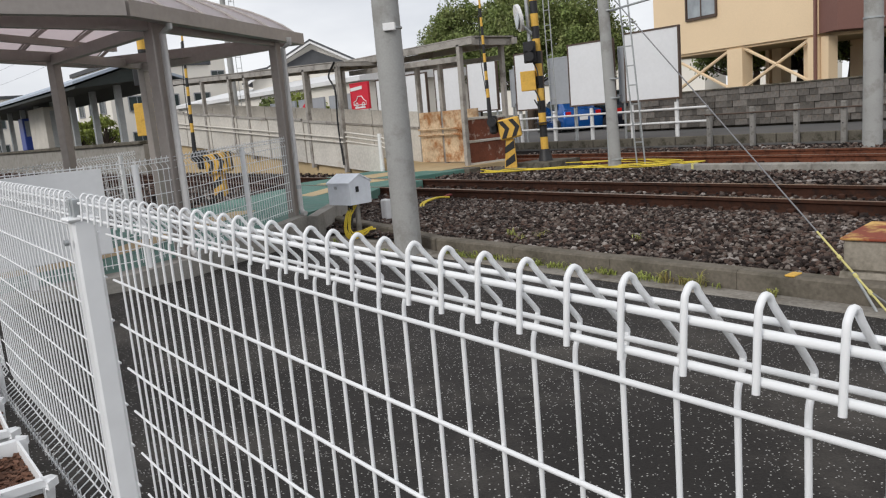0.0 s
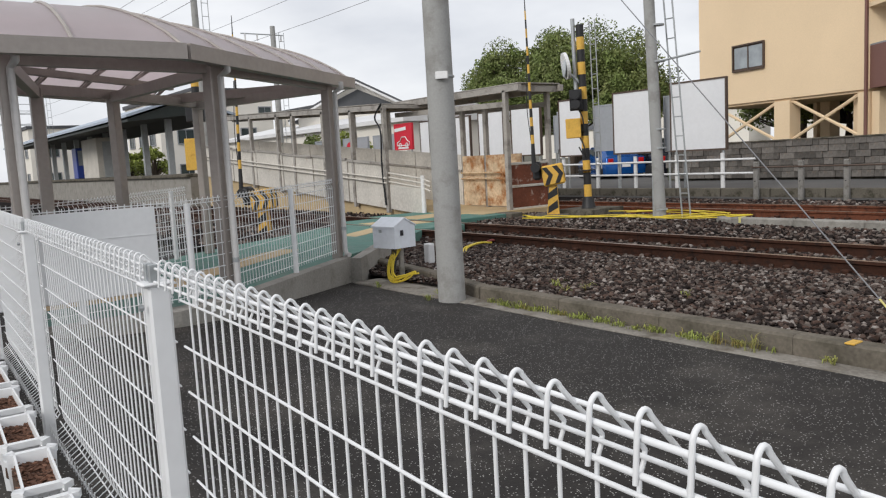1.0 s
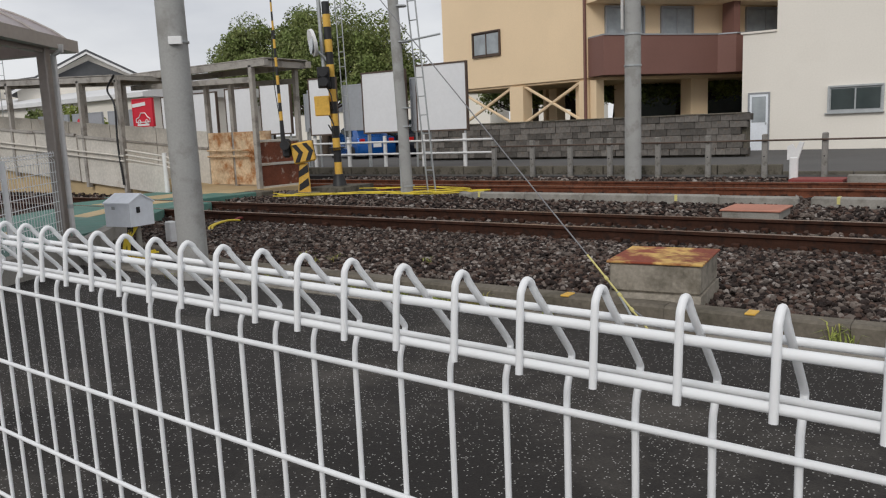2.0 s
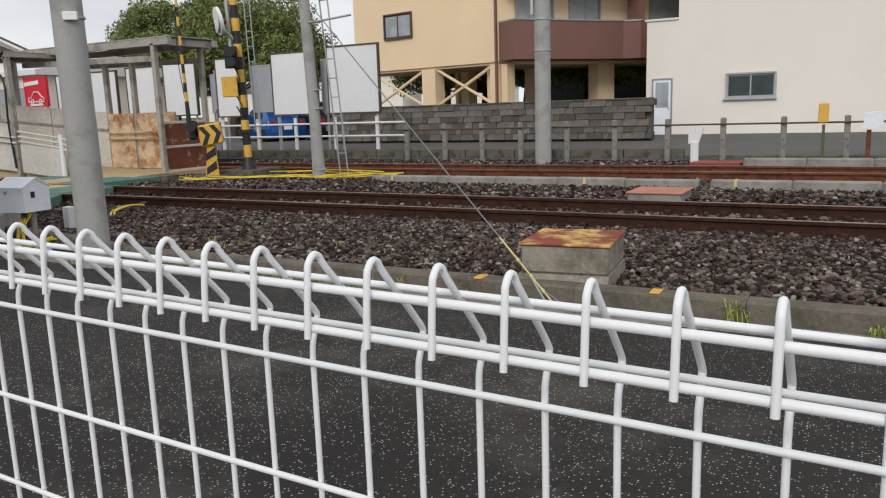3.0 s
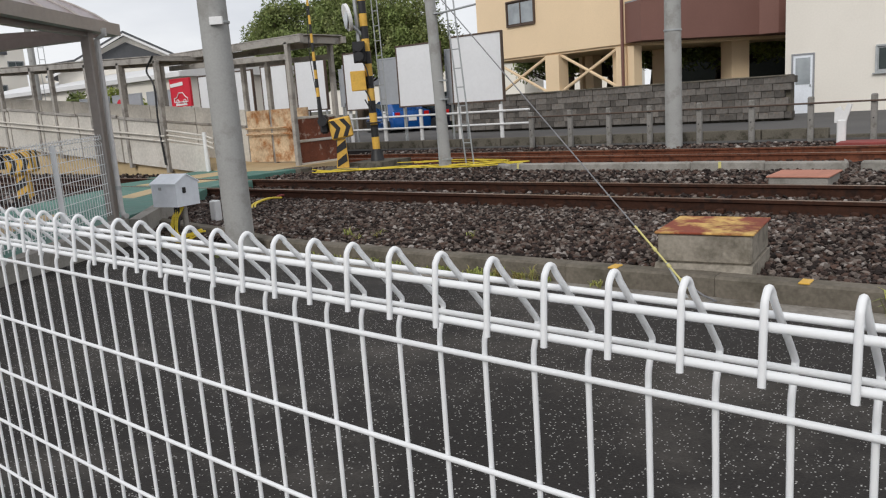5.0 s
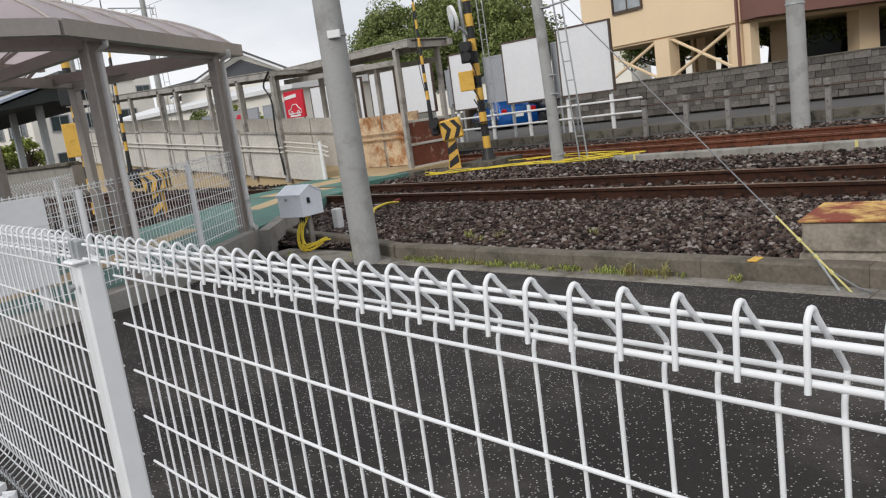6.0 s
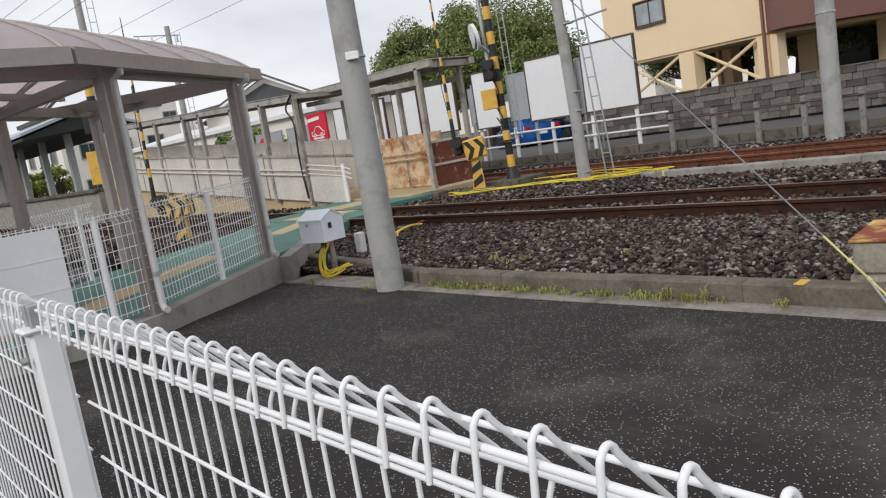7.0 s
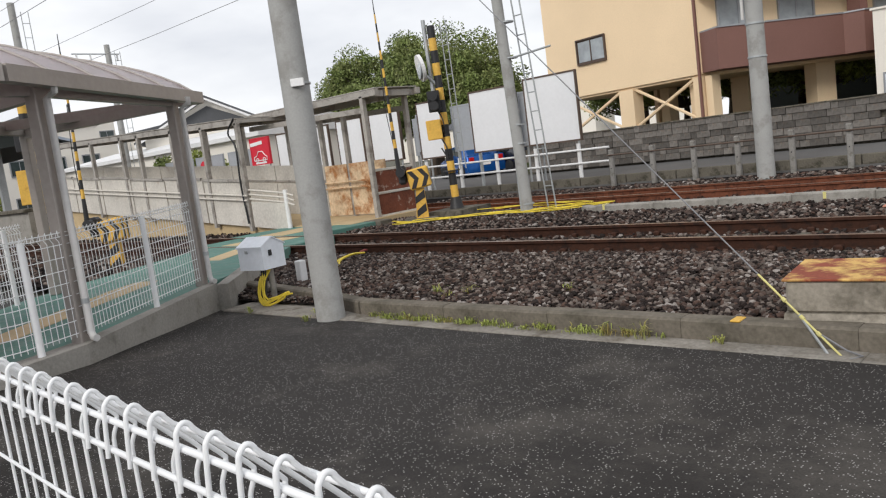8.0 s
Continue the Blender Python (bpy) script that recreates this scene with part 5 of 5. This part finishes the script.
# ---------------------------------------------------------------- cars
def car(at, rz, paint, label):
    c = thing("car", label, "car", at, rz)
    side = [(-1.85, 0.28), (-1.88, 0.62), (-1.8, 0.82), (-1.0, 0.92), (-0.45, 1.38), (0.75, 1.42), (1.35, 1.02), (1.78, 0.95), (1.86, 0.6), (1.84, 0.28)]
    body = Geo()
    n = len(side)
    for y, s in ((-0.82, 0.0), (-0.74, 1.0), (0.74, 1.0), (0.82, 0.0)):
        for x, z in side:
            k = (1 if z > 0.95 else 0)
            body.v.append((x * (0.98 if s == 0 else 1), y * (0.86 if k else 1), z - (0.05 if s == 0 and z > .5 else 0)))
    for j in range(3):
        for i in range(n):
            body.f.append((j * n + i, j * n + (i + 1) % n, (j + 1) * n + (i + 1) % n, (j + 1) * n + i))
    body.f += [tuple(range(n)), tuple(range(4 * n - 1, 3 * n - 1, -1))]
    b = part("body", body, paint, c, "", True)
    part("windscreen", Geo().box((-0.9, -0.6, 0.98), (-0.84, 0.6, 1.34), pose(0.12, 0, 0, 0, 35, 0) @ pose(0, 0, 0)), GLASS_DARK, b)
    for s in (-1, 1):
        part("side_window", Geo().box((-0.55, s * 0.735 - .01, 1.0), (0.15, s * 0.735 + .01, 1.3)), GLASS_DARK, b)
        part("side_window", Geo().box((0.22, s * 0.735 - .01, 1.0), (0.85, s * 0.735 + .01, 1.3)), GLASS_DARK, b)
        part("tail_light", Geo().box((1.8, s * 0.62 - .1, 0.72), (1.875, s * 0.62 + .1, 0.9), bev=0.01), LAMP_RED, b)
        part("headlight", Geo().box((-1.885, s * 0.6 - .14, 0.62), (-1.8, s * 0.6 + .14, 0.78), bev=0.02), TAGM, b)
        for x in (-1.18, 1.15):
            w = part("tyre", Geo().tube([(x, s * 0.83 - .1, 0.3), (x, s * 0.83 + .02, 0.3)], 0.3, 18), RUBBER, c, "", True)
            part("rim", Geo().tube([(x, s * 0.83 + s * .02 - .005, 0.3), (x, s * 0.83 + s * .03, 0.3)], 0.19, 14), STEEL, w)
    part("rear_window", Geo().box((1.0, -0.55, 1.06), (1.06, 0.55, 1.36), pose(-0.02, 0, 0.0, 0, 0, 0)), GLASS_DARK, b)
    part("licence_plate", Geo().box((1.855, -0.17, 0.55), (1.875, 0.17, 0.7)), TAGM, b, "white plate")
    return c


car((-21.9, 25.2, 0.05), -30, BLUE_CAR, "blue hatchback parked by the road")
car((-20.2, 26.2, 0.05), -30, DARK_CAR, "dark small car parked behind the blue one")

# ---------------------------------------------------------------- planters
planter = thing("planter", "white plastic flower trough filled with brown soil by the fence", "planter", (0, 0, 0), group="planters along the fence")
outer = [(-0.225, -0.085), (0.225, -0.085), (0.225, 0.085), (-0.225, 0.085)]
g = Geo()
rings = [(0.86, 0.0), (1.0, 0.165), (1.09, 0.167), (1.09, 0.19), (0.95, 0.19), (0.92, 0.13)]
for s, z in rings:
    for x, y in outer:
        for dx, dy in ((0.03, 0), (0, 0.03)) if (x > 0) == (y > 0) else ((0, 0.03), (0.03, 0)):
            g.v.append(((x - math.copysign(dx, x)) * s, (y - math.copysign(dy, y)) * s, z))
for j in range(len(rings) - 1):
    g.f += [(8 * j + i, 8 * j + (i + 1) % 8, 8 * j + 8 + (i + 1) % 8, 8 * j + 8 + i) for i in range(8)]
g.f += [tuple(range(8))]
part("trough", g, WHITE, planter)
part("soil", Geo().box((-0.205, -0.07, 0.05), (0.205, 0.07, 0.145), bev=0.01), SOIL, planter)
g = Geo()
for i in range(260):
    p = Vector((random.uniform(-.19, .19), random.uniform(-.062, .062), 0.146 + random.uniform(0, .008)))
    m = Matrix.Translation(p) @ pose(0, 0, 0, random.uniform(-30, 30), random.uniform(-30, 30), random.uniform(0, 360))
    a, b = random.uniform(.008, .02), random.uniform(.003, .007)
    g.box((-a, -b, -.0015), (a, b, .0015), m)
part("mulch", g, SOIL_BIT, planter)["kind"] = "stuff"
for i, x in enumerate((-2.56, -3.09, -3.62, -4.15, -4.68, -5.21)):
    m = pose(x, 0.345 + 0.02 * i, 0.15, 0, 0, -2 + random.uniform(-3, 3))
    if i == 0:
        planter.matrix_world = m
    else:
        copy_thing(planter, m)

# ---------------------------------------------------------------- weeds
def tuft(g, at, n, h, seed):
    """Blades of one small weed, added to the growth along the gutter."""
    rnd = random.Random(seed)
    at = Vector(at)
    for i in range(n):
        a = rnd.uniform(0, 6.28)
        l = h * rnd.uniform(0.4, 1)
        d = Vector((math.cos(a), math.sin(a), 0))
        s = Vector((-d.y, d.x, 0)) * rnd.uniform(.002, .005)
        o = at + Vector((rnd.uniform(-.04, .04), rnd.uniform(-.03, .03), 0))
        b = o + d * l * .3 + Vector((0, 0, l * .7))
        c = o + d * l * .75 + Vector((0, 0, l * .8 * rnd.uniform(.5, 1.1)))
        g.add([o - s * .4, o + s * .4, b + s, b - s, c], [(0, 1, 2, 3), (3, 2, 4)])


rw = random.Random(5)
growth = Geo()
for i in range(110):
    x = -5.3 + 2.6 * (i / 110) ** 1.4 + rw.uniform(-.1, .1)
    tuft(growth, (x, 4.44 + rw.uniform(-.05, .02), 0.005), rw.randint(6, 13), rw.uniform(.03, .09), i)
for x, y, h in ((-3.05, 4.4, .14), (-2.78, 4.38, .16), (-2.3, 4.42, .08), (-0.62, 4.42, .2), (-0.55, 4.45, .16), (0.1, 4.4, .1), (-6.1, 4.4, .1), (-5.95, 4.15, .1), (-4.0, 5.4, .12), (-5.2, 5.1, .14), (-5.0, 5.0, .1), (-7.0, 4.25, .1), (-4.9, 5.15, .12)):
    tuft(growth, (x, y, 0.005 if y < 4.5 else 0.05), 22, h, int(x * 100) + 5000)
solid("weeds", growth, WEED, "small yellow-green weeds growing along the kerb joint", "weeds", "stuff")

# ---------------------------------------------------------------- trees
def tree(at, h, r, seed, leaf=LEAF, count=25000, label="leafy green broad-crowned tree", size=0.10):
    rnd = np.random.RandomState(seed)
    t = thing("tree", label, "tree", at)
    g = Geo().tube(curve_points([(0, 0, -0.3), (0.1, 0.05, h * .25), (0, 0.1, h * .5)]), 0.05 * r + .08, 10, 0.03 * r)
    lobes = []
    for i in range(30):
        a, e = rnd.uniform(0, 6.28), rnd.uniform(0.1, 1.0)
        q = np.array([math.cos(a) * r * .68 * math.sqrt(1 - e * e * .8), math.sin(a) * r * .68 * math.sqrt(1 - e * e * .8), h * .38 + h * .45 * e])
        lobes.append((q, r * rnd.uniform(.16, .34)))
        g.tube(curve_points([(0, 0.08, h * .3), tuple(q * (.5, .5, .75)), tuple(q)]), 0.07, 6, 0.015)
    part("trunk", g, BARK, t, "", True)
    which = rnd.randint(0, len(lobes), count)
    v = rnd.normal(size=(count, 3))
    v /= np.linalg.norm(v, axis=1)[:, None]
    rad = np.array([l[1] for l in lobes])[which] * rnd.uniform(.2, 1.3, count) ** .6
    c = np.array([l[0] for l in lobes])[which] + v * rad[:, None] * (1, 1, .85)
    k = size * rnd.uniform(.5, 1.2, count)
    a = rnd.normal(size=(count, 3))
    a /= np.linalg.norm(a, axis=1)[:, None]
    b = np.cross(a, rnd.normal(size=(count, 3)))
    b /= np.linalg.norm(b, axis=1)[:, None]
    quad = np.stack([c - a * k[:, None], c + b * k[:, None] * .45, c + a * k[:, None], c - b * k[:, None] * .45], 1).reshape(-1, 3)
    me = bpy.data.meshes.new("crown")
    me.from_pydata(quad.tolist(), [], (np.arange(count * 4).reshape(-1, 4)).tolist())
    me.materials.append(leaf)
    cr = part("crown", me, None, t)
    return t


tree((-34.3, 31.5, 0.2), 8.3, 3.5, 1)
tree((-30.0, 32, 0.2), 8.5, 3.8, 2)
tree((-26.4, 31.0, 0.2), 7.9, 3.2, 3)
tree((-28.2, 29.5, 0.2), 7.0, 3.0, 4)
tree((-36.8, 32.5, 0.2), 7.0, 3.0, 5)
tree((-31.5, 28.5, 0.2), 5.6, 2.8, 6)
tree((-24.3, 29.5, 0.2), 5.0, 2.2, 7)
tree((-43, 33, 0.2), 6.0, 2.2, 8, count=2200, label="thin-crowned distant tree against the sky")
tree((-46.5, 33, 0.2), 5.2, 2.0, 9, count=1500, label="thin-crowned distant tree against the sky")
for i, (x, y) in enumerate(((-17.2, 30.5), (-14.6, 30.2), (-12.2, 30.2), (-9.6, 31.6), (-7.4, 33.4), (-19.5, 36), (-15.5, 37), (-12, 36), (-8, 36.5), (-5.0, 38))):
    tree((x, y, 0.9), 3.2 if y < 35 else 4.6, 2.0 if y < 35 else 2.9, 20 + i, LEAF_LIGHT if i % 2 else LEAF, 7500, label="green shrub tree behind the apartment piers")
for i, (x, y, h) in enumerate(((-31, 18.0, 2.9), (-34.5, 18.5, 3.0), (-52, 15.5, 3.2), (-57, 15.5, 3.0))):
    tree((x, y, 0.1), h, 1.3, 40 + i, LEAF_LIGHT if i != 1 else LEAF, 1800, "small yellow-green garden bush tree", 0.13)

# ---------------------------------------------------------------- far houses and station
def house(at, rz, w, d, h, rise, label, wall_m=OFFWHITE):
    t = thing("house", label, "house", at, rz)
    part("body", Geo().box((-w / 2, 0, 0), (w / 2, d, h)), wall_m, t)
    gable = Geo()
    for s in (-1, 1):
        p = [(s * (w / 2 + .5), h - .25), (0, h + rise), (0, h + rise + .14), (s * (w / 2 + .55), h - .12)]
        gable.prism(p, -0.5, d + .5, "y")
    part("roof", gable, ROOF_TILE, t, "dark tiled gable roof")
    part("gable", Geo().prism([(-w / 2, h), (w / 2, h), (0, h + rise - .1)], 0.0, 0.2, "y"), wall_m, t)
    part("gable_screen", Geo().prism([(-w / 2 + .6, h + .15), (w / 2 - .6, h + .15), (0, h + rise - .45)], -0.05, 0.0, "y"), ROOF_TILE, t, "dark slatted gable screen")
    for s in (-1, 1):
        part("barge_board", Geo().prism([(s * (w / 2 + .5), h - .38), (0, h + rise - .12), (0, h + rise), (s * (w / 2 + .5), h - .22)], -0.55, -0.5, "y"), WHITE_PAINT, t)
    for x in (-w * .25, w * .25):
        window(pose(x, 0, 0), -0.7, 0.7, 1.0, 2.2, -1, t, GLASS_DARK, FRAME)
    return t


house((-41.5, 25, 0.1), 52, 7.5, 8, 4.1, 2.0, "white walled house with a dark tiled gable roof")
hall = thing("long_shed", "long low white warehouse wall", "shed", (-52, 20.5, 0.1))
part("body", Geo().box((0, 0, 0), (22, 7, 3.0)), OFFWHITE, hall)
part("roof", Geo().prism([(-0.3, 3.0), (7.3, 3.0), (7.3, 3.2), (3.5, 3.9), (-0.3, 3.2)], -0.3, 22.3, "x"), WHITE_PAINT, hall)
for x, y, h in ((-70, 19, 7), (-82, 26, 9), (-95, 14, 6.5), (-64, 30, 6)):
    b = thing("distant_building", "distant white building with rows of windows", "building", (x, y, -0.2), group="distant buildings")
    part("body", Geo().box((0, 0, 0), (9, 8, h)), OFFWHITE, b)
    part("roof", Geo().box((-.15, -.15, h), (9.15, 8.15, h + .3)), ROOF_TILE, b)
    for j in range(int(h // 2.8)):
        for i in range(3):
            window(pose(9, 1.3 + 2.6 * i, 0, 0, 0, 90), 0, 1.3, 1.0 + 2.7 * j, 2.1 + 2.7 * j, -1, b, GLASS_DARK, FRAME)
            window(pose(0.8 + 2.8 * i, 0, 0), 0, 1.3, 1.0 + 2.7 * j, 2.1 + 2.7 * j, -1, b, GLASS_DARK, FRAME)
for i in range(26):
    rr = random.Random(100 + i)
    x, y = -150 + i * 11, 90 + rr.uniform(-10, 25)
    b = thing("distant_building", "distant low house with a grey roof", "building", (x, y, 0), rr.uniform(-20, 20), group="distant buildings")
    h = rr.uniform(3, 6)
    part("body", Geo().box((0, 0, 0), (9, 8, h)), OFFWHITE, b)
    part("roof", Geo().prism([(-.4, h), (8.4, h), (4, h + 1.8)], -.4, 9.4), ROOF_TILE, b)

plat = thing("platform", "island station platform with a weathered concrete edge", "platform", (-28, 9.6, 0), kind="structure")
part("wall", Geo().box((-60, 0, -0.1), (0, 2.2, 1.12)), CONCRETE, plat)
part("edge", Geo().box((-60, -0.12, 1.12), (0, 2.3, 1.25), bev=0.02), CONCRETE_OLD, plat)
proof = thing("platform_roof", "pale blue platform roof on dark steel posts", "platform roof", (-28, 10.6, 1.25))
part("roof_sheet", Geo().prism([(-2.2, 2.35), (0.0, 3.05), (2.2, 2.35), (2.2, 2.25), (0, 2.93), (-2.2, 2.25)], -34, -3, "x"), PLATFORM_ROOF, proof)
part("soffit", Geo().prism([(-2.1, 2.2), (0.0, 2.85), (2.1, 2.2), (2.1, 2.1), (0, 2.3), (-2.1, 2.1)], -33.8, -3.2, "x"), DARK_STEEL_AND_SHADE, proof)
for i in range(9):
    x = -5 - 3.4 * i
    part("post", Geo().box((x - .12, -.12, 0), (x + .12, .12, 2.6)), STEEL, proof)
kiosk = thing("station_kiosk", "pale weathered hut on the station platform", "hut", (-46, 10.0, 1.25))
part("body", Geo().box((0, 0, 0), (3.2, 1.5, 2.05), bev=0.02), RAMP_PANEL, kiosk)
part("door", Geo().box((3.2, 0.3, 0.02), (3.22, 1.1, 1.85)), STEEL, kiosk)
vend = thing("vending_machine", "blue vending machine on the platform", "vending machine", (-49.5, 10.2, 1.25))
part("case", Geo().box((0, 0, 0), (1.0, 0.8, 1.75), bev=0.03), VENDING_BLUE, vend)
part("display", Geo().box((1.0, 0.1, 0.75), (1.01, 0.7, 1.6)), GLASS_PALE, vend)

for x, y, h in ((-29.9, 11.0, 8.4), (-34.6, 16.4, 7.9), (-62, 11.2, 9.5), (-80, 11.2, 9.5)):
    c = thing("catenary_mast", "grey railway catenary mast with bracket arms", "mast", (x, y, 0), group="catenary masts")
    part("shaft", Geo().tube([(0, 0, 0), (0, 0, h)], 0.16, 12, 0.12), CONCRETE_POLE, c, "", True)
    for z in (h - 0.4, h - 1.5):
        if x == -29.9:
            break
        part("bracket", Geo().tube([(0, -1.6, z), (0, 0.5, z)], 0.03, 6), STEEL, c)
        for yy in (-1.4, -0.8, 0.4):
            part("insulator", Geo().tube([(0, yy, z - .3), (0, yy, z)], 0.04, 8), WHITE_PAINT, c)
    for yy in (0.25, 0.5):
        part("ladder_rail", Geo().tube([(0.1, yy, 1), (0.1, yy, h - .3)], 0.015, 5), STEEL, c)
    for i in range(int(h / .5) - 2):
        part("rung", Geo().tube([(0.1, 0.25, 1.2 + i * .5), (0.1, 0.5, 1.2 + i * .5)], 0.012, 5), STEEL, c)

# ---------------------------------------------------------------- the railway side, enlarged about the viewpoint to its true size
SITE = Matrix.Translation((0, 0, 1.25)) @ Matrix.Scale(1.18, 4) @ Matrix.Translation((0, 0, -1.25))
bpy.context.view_layer.update()
for ob in list(scene.objects):
    if ob.parent is None and ob.type in {"MESH", "EMPTY"} and ob is not fence and not ob.name.startswith("planter"):
        ob.matrix_world = SITE @ ob.matrix_world
